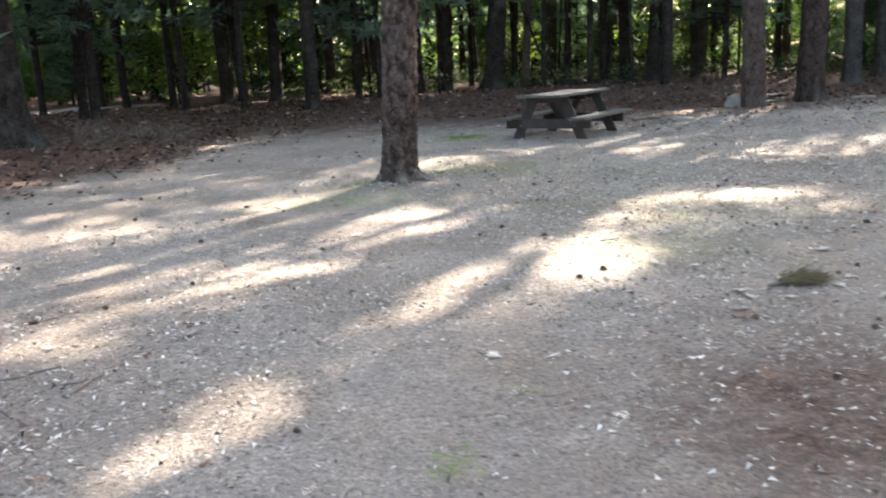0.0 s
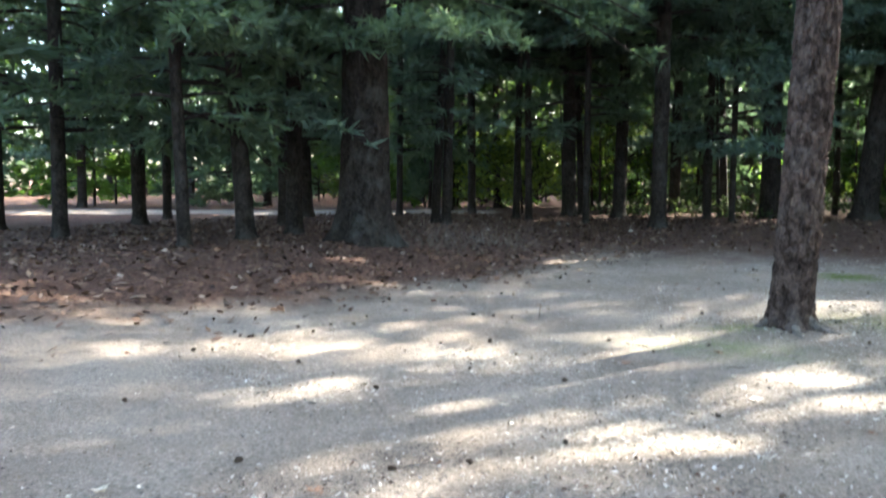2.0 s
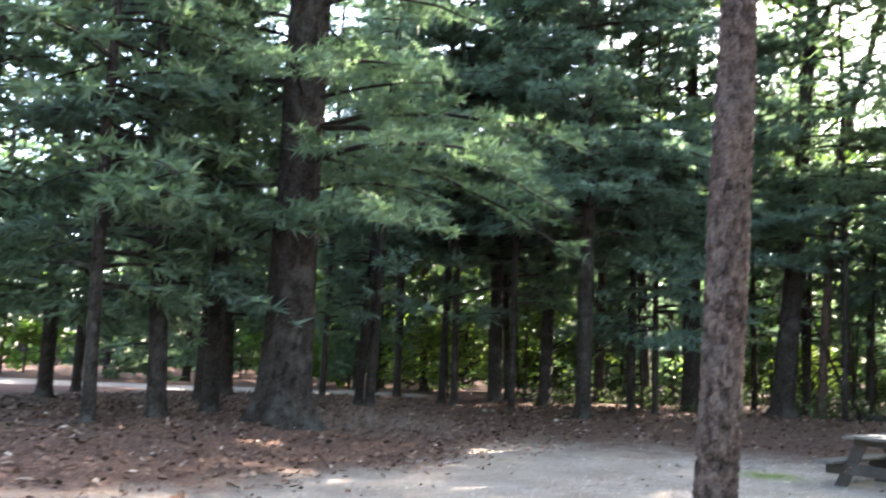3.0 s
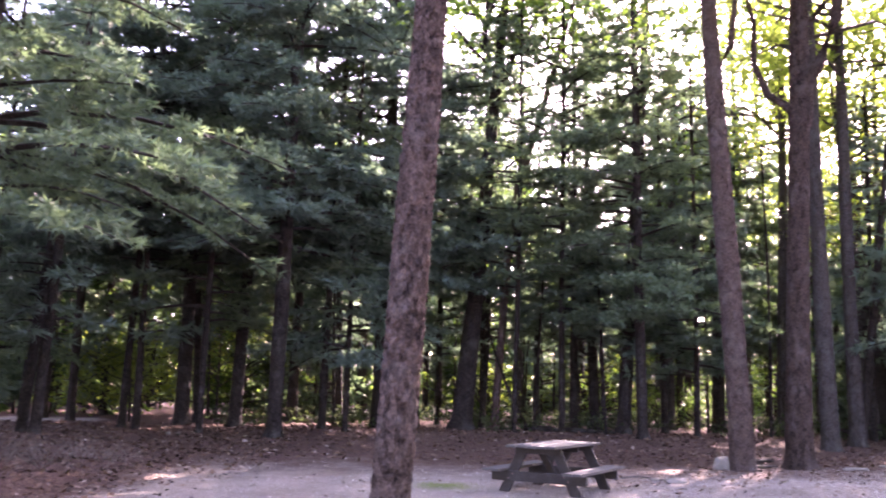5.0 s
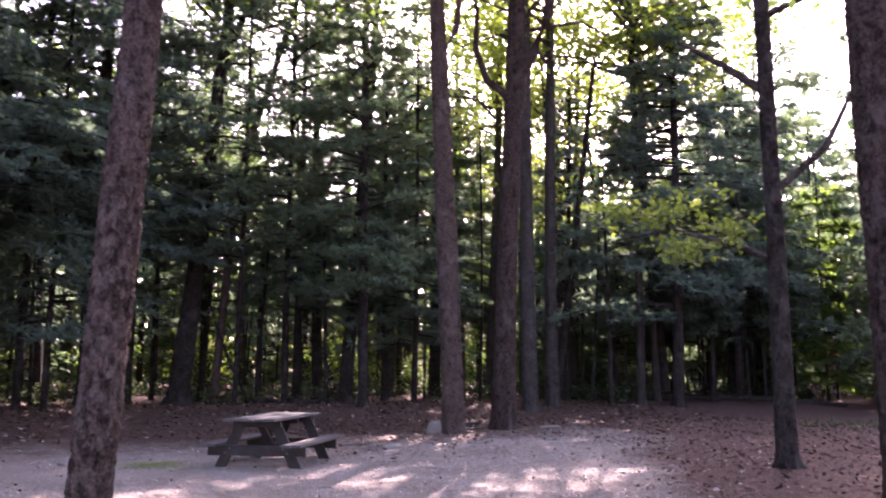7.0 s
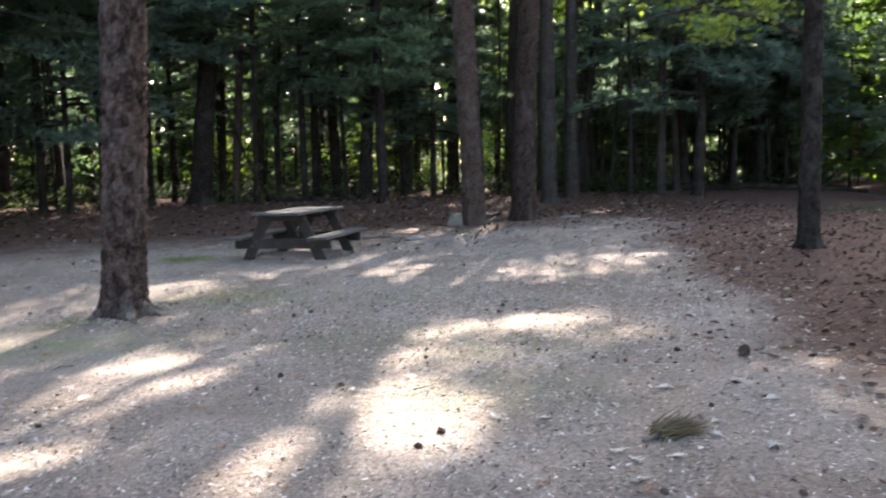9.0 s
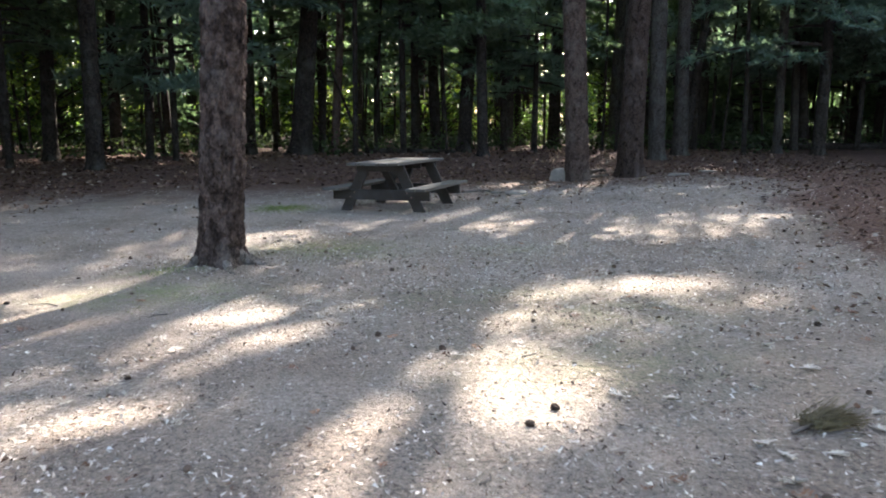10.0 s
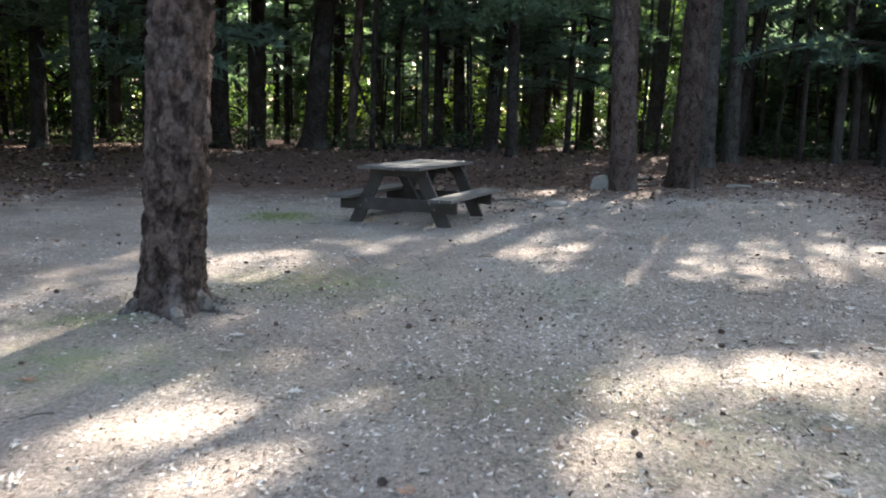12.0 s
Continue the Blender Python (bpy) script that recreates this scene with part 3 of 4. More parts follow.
def limb(parent, points, radii, bark, name="limb"):
    v, f = tube(points, radii, 8)
    return child(name, mesh_np(name, v, f, bark, True), parent)


# the great trees of the clearing
t1 = plant("high_crown", T1[0], T1[1], 0.35, (0.046, -0.004), 16, 0, 1.0, M_BARK_RED, None, 110, 0.022, 0.028, "tall pine with scaly reddish-brown bark standing in the sand", 11, 0.55, bend=0.02, group="trees of the clearing")
t2 = plant("high_crown", 5.60, 16.85, 0.46, (-0.030, 0.012), 17, 1, 1.0, M_BARK_RED, None, 48, 0.07, 0.016, "tall grey-brown pine at the edge of the sand", 5, 0.35, group="trees of the clearing")
t3 = plant("high_crown", 6.60, 16.75, 0.48, (0.022, -0.012), 17, 2, 1.0, M_BARK_DEEP, None, 48, 0.07, 0.016, "tall dark forked tree at the edge of the sand", 8, 0.35, bend=0.08, group="trees of the clearing")
plant("high_crown", 9.14, 20.77, 0.42, (0.0, 0.0), 16, 0, 1.05, M_BARK_OAK, M_LEAF_YELLOW, 24, 0.2, 0.0, "slim grey tree just inside the wood", 3, 0.3)
t4 = plant("oak", 7.13, 9.62, 0.25, (0.010, -0.008), 13, 0, 1.0, M_BARK, None, 40, 0.06, 0.010, "thin dark oak standing alone in brown litter", 6, 0.7, bend=0.06, group="trees of the clearing")
t5 = plant("high_crown", 5.45, 6.36, 0.50, (-0.012, 0.010), 17, 1, 1.0, M_BARK_DEEP, None, 110, 0.026, 0.024, "broad pine with deep scaly dark bark in leaf litter", 9, 0.42, group="trees of the clearing")
big = plant("old_pine", -7.17, 13.28, 0.84, (0.006, 0.003), 19, 0, 1.0, M_BARK, M_NEEDLE, 64, 0.11, 0.022, "massive old pine with flared dark trunk on the litter bank", 4, 0.55)
fork = plant("high_crown", 0.80, 25.0, 0.56, (0.088, -0.004), 14, 1, 1.12, M_BARK, M_LEAF, 24, 0.15, 0.0, "leaning dark forked oak inside the wood", 2, 0.5)
limb(fork, [(0.88, 0, 9.9), (1.15, 0.02, 10.6), (1.65, 0.05, 11.6), (2.2, 0.1, 12.6), (2.5, 0.1, 13.8)], [0.20, 0.17, 0.14, 0.11, 0.06], M_BARK)
limb(t3, [(0.27, -0.1, 7.1), (0.60, -0.35, 7.7), (0.86, -0.5, 8.5), (1.0, -0.6, 9.8)], [0.15, 0.12, 0.10, 0.06], M_BARK_DEEP)
limb(t3, [(0.2, -0.05, 6.8), (-0.20, 0.2, 7.2), (-0.42, 0.3, 7.9), (-0.36, 0.35, 8.8), (-0.6, 0.4, 9.9)], [0.09, 0.075, 0.065, 0.05, 0.03], M_BARK_DEEP)
limb(t3, [(0.25, -0.1, 6.0), (0.45, -0.2, 6.6), (0.5, -0.25, 7.4)], [0.05, 0.04, 0.02], M_BARK_RED)
limb(t2, [(-0.25, 0.1, 7.6), (0.02, -0.1, 8.2), (0.12, -0.15, 9.2)], [0.09, 0.075, 0.05], M_BARK_RED)
limb(t4, [(0.05, -0.02, 3.4), (0.5, -0.4, 3.9), (0.9, -0.7, 4.9)], [0.05, 0.04, 0.02], M_BARK_OAK)
limb(t4, [(0.05, -0.05, 4.6), (-0.35, 0.35, 5.1), (-0.8, 0.7, 5.5)], [0.06, 0.045, 0.02], M_BARK_OAK)
limb(t4, [(0.03, -0.03, 2.5), (-0.5, 0.25, 2.75), (-1.2, 0.45, 2.9), (-1.9, 0.7, 2.75)], [0.045, 0.035, 0.02, 0.008], M_BARK_OAK)
# dusty roots running out from the foot of the pine in the sand
for pts, r0 in (([(0.02, -0.12, 0.13), (0.04, -0.22, 0.045), (0.08, -0.36, -0.005), (0.12, -0.52, -0.03)], 0.055), ([(0.12, -0.07, 0.11), (0.22, -0.12, 0.03), (0.34, -0.15, -0.01), (0.48, -0.20, -0.03)], 0.05),
                ([(-0.12, -0.07, 0.11), (-0.21, -0.13, 0.03), (-0.31, -0.17, -0.02)], 0.05), ([(0.14, 0.04, 0.08), (0.26, 0.06, 0.01), (0.40, 0.10, -0.03)], 0.045)):
    limb(t1, pts, np.linspace(r0, 0.018, len(pts)), M_ROOT, "root")
r_ = np.random.default_rng(5)
bough = np.stack([r_.uniform(-2.0, -0.25, 26), r_.uniform(0.0, 0.9, 26), r_.uniform(2.45, 3.3, 26)], 1)
child("leafy_bough", tri_mesh("leafy_bough", leaf_cloud(r_, bough, 0.16, 34, 0.10, 0.45), M_LEAF_YELLOW), t4, "light green leafy bough")
# leaning thin trunk beside the forked oak
limb(fork, [(0.95, 0.4, -0.1), (1.3, 0.4, 5.0), (1.6, 0.4, 7.2), (2.12, 0.4, 8.9), (2.6, 0.4, 10.7), (3.3, 0.4, 13.3)], [0.12, 0.11, 0.11, 0.10, 0.09, 0.05], M_BARK_RED, "second_stem")

# trees at the edge of the wood: kind, x, y, trunk width, lean
TREES_LEFT_BANK = [("low_pine", -8.52, 10.51, 0.20, -0.02, -0.02), ("low_pine", -8.69, 12.13, 0.29, -0.05, -0.03), ("tall_pine", -8.88, 13.78, 0.31, 0.0, 0.0), ("low_pine", -12.3, 19.4, 0.34, -0.02, -0.02),
    ("thin_pine", -8.28, 18.55, 0.22, 0.045, 0.02), ("thin_pine", -7.87, 18.23, 0.24, 0.03, 0.013), ("feather_pine", -7.57, 22.15, 0.20, 0.012, 0.0), ("thin_pine", -7.12, 21.86, 0.20, -0.01, 0.0),
    ("feather_pine", -6.45, 23.3, 0.38, -0.02, 0.0), ("feather_pine", -3.64, 20.7, 0.38, 0.015, 0.0), ("pine", -4.3, 27.5, 0.34, 0.015, 0.0), ("pine", -2.88, 23.46, 0.20, 0.02, 0.0),
    ("feather_pine", -1.45, 25.0, 0.54, 0.008, 0.0), ("thin_pine", 1.5, 26.67, 0.20, 0.05, 0.0), ("thin_pine", 3.32, 27.95, 0.21, 0.0, 0.0), ("thin_pine", 4.75, 28.9, 0.24, -0.03, 0.0),
    ("pine", 5.05, 27.4, 0.34, -0.02, 0.0)]
TREES_BEHIND_TABLE = [("tall_pine", 5.40, 25.21, 0.40, 0.06, -0.012), ("tall_pine", 5.25, 22.5, 0.28, -0.01, 0.0), ("thin_pine", -6.64, 25.48, 0.23, -0.05, 0.0), ("thin_pine", -3.49, 28.9, 0.28, -0.02, 0.0),
    ("thin_pine", -2.81, 27.3, 0.24, -0.05, 0.0), ("thin_pine", 8.31, 31.09, 0.29, 0.03, 0.0), ("thin_pine", 9.4, 32.0, 0.27, 0.01, 0.0), ("tall_pine", 9.60, 29.46, 0.44, 0.01, 0.0),
    ("high_crown", 10.84, 27.22, 0.40, 0.027, -0.01), ("high_crown", 10.3, 21.8, 0.38, 0.01, 0.0), ("thin_pine", 10.8, 22.6, 0.26, 0.12, -0.06), ("high_crown", 13.63, 26.76, 0.27, 0.03, -0.015),
    ("thin_pine", 14.28, 24.83, 0.24, -0.08, 0.05), ("high_crown", 13.2, 21.95, 0.26, 0.0, 0.0), ("cone_pine", 13.9, 21.2, 0.32, 0.02, -0.015), ("tall_pine", 16.86, 25.21, 0.28, 0.01, 0.0),
    ("cone_pine", 19.3, 25.7, 0.30, 0.035, -0.03)]
TREES_RIGHT_EDGE = [("thin_pine", 19.3, 26.85, 0.26, 0.026, -0.02), ("low_pine", 21.8, 27.2, 0.28, 0.03, -0.02), ("high_crown", 14.4, 22.94, 0.22, -0.02, 0.01), ("cone_pine", 17.7, 23.25, 0.27, 0.0, 0.0),
    ("tall_pine", 19.6, 23.3, 0.25, 0.0, 0.0), ("feather_pine", -0.59, 26.02, 0.42, 0.03, 0.0), ("oak", 12.68, 25.39, 0.33, -0.05, 0.03), ("cone_pine", 15.2, 23.6, 0.34, -0.06, 0.05),
    ("feather_pine", -5.12, 23.38, 0.34, 0.03, 0.01), ("oak", 7.75, 28.71, 0.34, 0.03, -0.01), ("low_pine", -11.5, 11.0, 0.26, 0.02, 0.0), ("pine", -13.2, 14.5, 0.30, 0.0, 0.0),
    ("low_pine", -10.6, 15.9, 0.24, 0.02, 0.0), ("oak", 13.6, 30.5, 0.36, 0.0, 0.0), ("tall_pine", -5.5, 21.4, 0.17, 0.0, 0.0), ("low_pine", -2.2, 22.6, 0.15, 0.0, 0.0),
    ("pine", 2.2, 24.2, 0.15, 0.01, 0.0)]
# tall pines at (4.2, 26.4) and (1.6, 27.6) are added to shade the bank
TREES_FILLING = [("tall_pine", 3.6, 24.8, 0.18, 0.0, 0.0), ("low_pine", 7.3, 24.6, 0.17, 0.01, 0.0), ("low_pine", -10.9, 21.9, 0.2, 0.0, 0.0), ("low_pine", -15.0, 17.3, 0.22, 0.0, 0.0),
    ("low_pine", -14.5, 12.2, 0.26, 0.0, 0.0), ("low_pine", -17.5, 13.6, 0.3, 0.0, 0.0), ("low_pine", -16.5, 9.8, 0.24, 0.0, 0.0), ("low_pine", -23.5, 22.5, 0.3, 0.0, 0.0),
    ("tall_pine", -19.0, 27.0, 0.3, 0.0, 0.0), ("low_pine", 18.6, 18.0, 0.24, 0.0, 0.0), ("cone_pine", 22.0, 20.6, 0.3, 0.0, 0.0), ("low_pine", 22.5, 16.6, 0.24, 0.0, 0.0),
    ("low_pine", 25.5, 22.5, 0.28, 0.0, 0.0), ("tall_pine", 4.2, 26.4, 0.24, 0.0, 0.0), ("tall_pine", 1.6, 27.6, 0.22, 0.0, 0.0), ("thin_pine", 0.2, 28.6, 0.18, 0.01, 0.0),
    ("thin_pine", 6.9, 26.3, 0.20, 0.0, 0.0)]
TREES_OUTER = [("tall_pine", 10.9, 30.6, 0.26, 0.0, 0.0), ("tall_pine", 12.3, 31.8, 0.26, 0.0, 0.0), ("cone_pine", 25.0, 22.8, 0.3, 0.0, 0.0), ("cone_pine", 25.5, 18.6, 0.3, 0.0, 0.0), ("feather_pine", -9.7, 24.3, 0.26, 0.0, 0.0), ("feather_pine", 8.9, 31.3, 0.26, 0.0, 0.0), ("feather_pine", -11.2, 26.0, 0.28, 0.0, 0.0),
    ("oak", 8.7, 33.2, 0.3, 0.0, 0.0), ("oak", 10.2, 35.4, 0.3, 0.0, 0.0), ("tall_pine", 8.0, 36.5, 0.3, 0.0, 0.0), ("oak", 11.9, 32.6, 0.3, 0.0, 0.0),
    ("thin_pine", 11.9, 24.0, 0.18, 0.03, 0.0), ("thin_pine", 16.0, 22.4, 0.16, 0.02, 0.0), ("thin_pine", 18.4, 21.9, 0.18, -0.02, 0.0)]
for i, (kind, x, y, d, lx, ly) in enumerate(TREES_LEFT_BANK + TREES_BEHIND_TABLE + TREES_RIGHT_EDGE + TREES_FILLING + TREES_OUTER):
    # high crowns and right-hand oaks get paler yellow leaves to look backlit
    plant(kind, x, y, d, (lx, ly), None, i % 3, 0.92 + 0.05 * (i % 4), None, M_LEAF_YELLOW if kind == "high_crown" or (kind == "oak" and x > 9) else (M_NEEDLE_B if i % 3 == 1 and "pine" in kind else None), 12, 0.6, 0.0, "", 20 + i, 0.5)

# the wood behind, thinner towards the road
r_ = np.random.default_rng(21)
tries = 0
deep = 0
while deep < 92 and tries < 4000:
    tries += 1
    x, y = r_.uniform(-30, 34), r_.uniform(23, 50)
    if y < 25 + 0.25 * abs(x - 3) or road_distance(np.array(x), np.array(y)) < 3.4 or min(math.hypot(x - a, y - b) for a, b in PLANTED) < 1.5:
        continue
    # strip towards the sun: oaks, half of them coloured yellower as sunlit foliage
    sunny = abs((x - 6) * UY - (y - 12) * UX) < 5 and y > 30
    kind = ("oak" if sunny else ("far_pine", "far_pine", "thin_pine", "oak")[deep % 4])
    plant(kind, x, y, (0.2, 0.3, 0.3, 0.4)[deep % 4], (r_.uniform(-0.03, 0.03), r_.uniform(-0.03, 0.03)), None, deep % 3, r_.uniform(0.8, 1.1) * (0.8 if sunny else 1.0), None, M_LEAF_YELLOW if sunny and deep % 2 else None, 8, 0.8, 0.0, "", 200 + deep, 0.4, share=True)
    deep += 1
# bushy young pines and bare stems under them
young = 0
tries = 0
while young < 62 and tries < 4000:
    tries += 1
    x, y = r_.uniform(-30, 36), r_.uniform(26, 48)
    if y < 27.5 + 0.16 * abs(x - 3) - (5 if x > 12 else 0) or road_distance(np.array(x), np.array(y)) < 3.2 or (young < 44 and 3 < x < 11 and y < 36):
        continue
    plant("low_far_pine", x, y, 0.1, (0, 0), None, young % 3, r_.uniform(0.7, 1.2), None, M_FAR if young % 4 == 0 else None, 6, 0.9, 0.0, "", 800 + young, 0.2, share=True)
    young += 1
for i, (x, y) in enumerate([(-15.5, 27.5), (-18.5, 24.8), (-21.5, 25.8), (-24.5, 24.0), (-12.5, 29.5), (-27.0, 20.5), (-26.0, 26.5), (21.0, 18.5), (24.5, 18.6), (20.0, 22.0), (26.5, 20.0)]):
    plant("low_far_pine", x, y, 0.1, (0, 0), None, i % 3, 1.0 + 0.1 * (i % 3), None, M_LEAF if i % 3 == 0 else None, 6, 0.9, 0.0, "", 860 + i, 0.2, share=True)
# thick young growth that closes the wood beyond the dark pines
for i, (x, y) in enumerate([(16, 28), (18, 29), (20, 29.5), (22, 29), (19, 27), (24, 27.5), (21.5, 26.3), (25.5, 26), (15, 30), (27, 24.5), (27.5, 21), (29, 22.5), (28, 18.8), (-3.2, 30.5), (-5.0, 32.5)]):
    plant("low_far_pine", x, y, 0.1, (0, 0), None, i % 3, 1.0 + 0.08 * (i % 3), None, None, 6, 0.9, 0.0, "", 880 + i, 0.2, share=True)
bare = 0
tries = 0
while bare < 70 and tries < 4000:
    tries += 1
    x, y = r_.uniform(-14, 24), r_.uniform(21.5, 35)
    if y < 23.5 + 0.02 * abs(x - 3) - (2 if x > 11 else 0) or road_distance(np.array(x), np.array(y)) < 2.6 or min(math.hypot(x - a, y - b) for a, b in PLANTED) < 0.7:
        continue
    plant("thin_pine", x, y, r_.uniform(0.06, 0.14), (r_.uniform(-0.06, 0.06), r_.uniform(-0.03, 0.03)), r_.uniform(5, 9), 0, 1.0, None, None, 7, 0.9, 0.0, "thin bare dead stem standing in the wood", 900 + bare, 0.3, crown=False, bend=0.08, group="bare stems")
    bare += 1
# trees round and behind the path, mostly out of view, added for the ambient light
ring = 0
tries = 0
while ring < 20 and tries < 4000:
    tries += 1
    a, d = r_.uniform(150, 395), r_.uniform(10, 26)
    x, y = d * math.cos(radians(a)), 4 + d * math.sin(radians(a))
    if y > 22 or min(math.hypot(x - p, y - q) for p, q in PLANTED) < 2.4 or (x > 4 and y > 8 and x < 13) or road_distance(np.array(x), np.array(y)) < 3.2:
        continue
    plant(("far_pine", "oak", "far_pine")[ring % 3], x, y, (0.2, 0.3, 0.4)[ring % 3], (r_.uniform(-0.02, 0.02), 0), None, ring % 3, r_.uniform(0.9, 1.15), None, None, 8, 0.8, 0.0, "", 400 + ring, 0.4, share=True)
    ring += 1
# sunlit undergrowth
under = 0
tries = 0
while under < 84 and tries < 4000:
    tries += 1
    x, y = r_.uniform(-26, 24), r_.uniform(26, 46)
    if y < 27.5 + 0.22 * abs(x - 2) or road_distance(np.array(x), np.array(y)) < 2.7:
        continue
    if under % 2:
        plant("sapling", x, y, 0.1, (0, 0), None, under % 3, r_.uniform(0.7, 1.3), None, M_LEAF if under % 4 else None, 6, 0.8, 0.0, "", 600 + under, 0.2, group="undergrowth", share=True)
    else:
        plant("shrub", x, y, 0.1, (0, 0), None, under % 3, r_.uniform(0.9, 1.6), None, M_LEAF if under % 3 else None, 6, 0.8, 0.0, "", 600 + under, group="undergrowth")
    under += 1

for i, (x, y) in enumerate([(-9.0, 28.6), (-8.0, 30.2), (-9.9, 30.8), (-7.0, 29.2), (-10.8, 28.4), (-5.6, 31.0), (6.6, 33.5), (5.2, 34.0), (7.6, 35.0), (9.0, 34.2)]):
    plant("sapling" if i % 2 else "shrub", x, y, 0.1, (0, 0), None, i % 3, 1.1 if i % 2 else 1.7, None, M_LEAF_YELLOW, 6, 0.8, 0.0, "", 720 + i, 0.2, group="undergrowth", share=True)

# far woods, uncounted
r_ = np.random.default_rng(33)
n = 40000
a = np.where(r_.random(n) < 0.86, radians(12) + r_.random(n) * radians(165), r_.random(n) * 2 * np.pi)
d = r_.uniform(50, 78, n)
top = 18.0 + 2.5 * vnoise(a * 9, a * 0, 4) + 1.5 * vnoise(a * 31, a * 0, 5)
h = np.clip(r_.random(n) ** 1.35 * top, 0.2, None)
c = np.stack([d * np.cos(a), 10 + d * np.sin(a), h], 1)
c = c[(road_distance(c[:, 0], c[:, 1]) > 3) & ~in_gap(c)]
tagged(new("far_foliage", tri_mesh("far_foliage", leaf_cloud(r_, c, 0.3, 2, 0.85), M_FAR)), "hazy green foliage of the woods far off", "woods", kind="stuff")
stems = []
for i in range(170):
    a, d = r_.uniform(0, 2 * np.pi), r_.uniform(46, 76)
    x, y = d * math.cos(a), 10 + d * math.sin(a)
    if road_distance(np.array(x), np.array(y)) < 3.5:
        continue
    z = float(gz(x, y))
    stems.append(tube([(x, y, z - 0.1), (x, y, z + 5), (x + r_.uniform(-0.4, 0.4), y, z + 11)], [r_.uniform(0.12, 0.26), 0.12, 0.05], 6))
v, f = join(stems)
tagged(new("far_trunks", mesh_np("far_trunks", v, f, M_BARK, True)), "thin dark trunks of the woods far off", "woods", kind="stuff")


v, f = tube([(2.75, 25.0, float(gz(2.75, 25.0)) - 0.05), (2.2, 25.2, 1.3), (1.75, 25.3, 2.5), (1.5, 25.3, 3.3)], [0.045, 0.04, 0.03, 0.015], 6)
tagged(new("leaning_branch", mesh_np("leaning_branch", v, f, M_BARK, True)), "dead branch leaning against the forked oak", "branch", "fallen sticks")


# ---------------------------------------------------------------- picnic table
def picnic_table():
    ob = thing("picnic_table", 1.61, 13.29, float(gz(1.61, 13.29)), "weathered grey-brown wooden picnic table with attached benches sunk in sand", "picnic table", turn=59.0)
    TOP, SEAT = 0.645, 0.325
    w = 0.1365
    for i in range(5):
        y = (i - 2) * (w + 0.006)
        part("tabletop_board", board(1.80 + 0.012 * ((i * 7) % 3 - 1), w, 0.034, 0.005, Matrix.Translation((0.005 * (i % 2), y, TOP - 0.017 - 0.002 * (i % 3))), 0.0015, i), M_WOOD_LIT, ob, "worn board, coloured paler for skylight")
    for s in (-1, 1):
        for j in range(2):
            part("bench_board", board(1.80, 0.128, 0.036, 0.005, Matrix.Translation((0.006 * (j - s), s * (0.512 + 0.134 * j), SEAT - 0.018)), 0.0015, 10 + j), M_WOOD_LIT, ob, "worn board, coloured paler for skylight")
    for e in (-1, 1):
        x = e * 0.62
        part("crossbar", board(0.042, 1.36, 0.135, 0.006, Matrix.Translation((x, 0, SEAT - 0.1035)), 0.001, 20), M_WOOD_SHADED, ob)
        part("top_cleat", board(0.042, 0.66, 0.085, 0.006, Matrix.Translation((x, 0, TOP - 0.0785)), 0.001, 21), M_WOOD_SHADED, ob)
        for s in (-1, 1):
            y0, z0, y1, z1 = s * 0.225, TOP - 0.040, s * 0.60, -0.16
            ln, an = math.hypot(y1 - y0, z1 - z0), math.atan2(y1 - y0, z0 - z1)
            m = Matrix.Translation((x - e * 0.044, (y0 + y1) / 2, (z0 + z1) / 2)) @ Matrix.Rotation(an, 4, "X")
            part("leg", board(0.042, 0.14, ln, 0.006, m, 0.001, 22), M_WOOD_SHADED, ob)
            for k in (-1, 1):
                bolt = bmesh.new()
                bmesh.ops.create_cone(bolt, cap_ends=True, segments=10, radius1=0.013, radius2=0.009, depth=0.012)
                bmesh.ops.transform(bolt, matrix=Matrix.Translation((x + e * 0.026, s * (0.40 + 0.03 * k), SEAT - 0.1035 - 0.03 * k)) @ Matrix.Rotation(e * radians(90), 4, "Y"), verts=bolt.verts)
                part("bolt", bolt, M_IRON, ob, "rusty carriage bolt head")
        m = Matrix.Translation((e * 0.33, 0, 0.41)) @ Matrix.Rotation(e * radians(52), 4, "Y")
        part("brace", board(0.04, 0.10, 0.60, 0.005, m, 0.001, 23), M_WOOD_SHADED, ob)
    part("centre_cleat", board(0.042, 0.66, 0.07, 0.005, Matrix.Translation((0, 0, TOP - 0.071)), 0.001, 24), M_WOOD_SHADED, ob)
    return ob


picnic_table()


# ---------------------------------------------------------------- stones, wood
def stone(x, y, sx, sy, sz, seed, label, flat=0.0, turn=0):
    bm = bmesh.new()
    bmesh.ops.create_icosphere(bm, subdivisions=4, radius=1.0)
    for v in bm.verts:
        d = 1 + 0.22 * noise.noise(v.co * 1.3 + Vector((seed * 5.1, 0, 0))) + 0.07 * noise.noise(v.co * 4 + Vector((0, seed * 3.3, 0)))
        v.co = Vector((v.co.x * sx * d, v.co.y * sy * d, max(-0.6, min(v.co.z * d, 1 - flat)) * sz))
        v.co += v.co.normalized() * 0.004 * noise.noise(v.co * 40)
    me = bpy.data.meshes.new("stone")
    bm.to_mesh(me)
    bm.free()
    me.materials.append(M_STONE)
    me.polygons.foreach_set("use_smooth", [True] * len(me.polygons))
    ob = new("stone", me)
    ob.matrix_basis = pose(x, y, float(gz(x, y)) + 0.25 * sz, 0, 0, turn)
    return tagged(ob, label, "stone", "stones in the clearing")


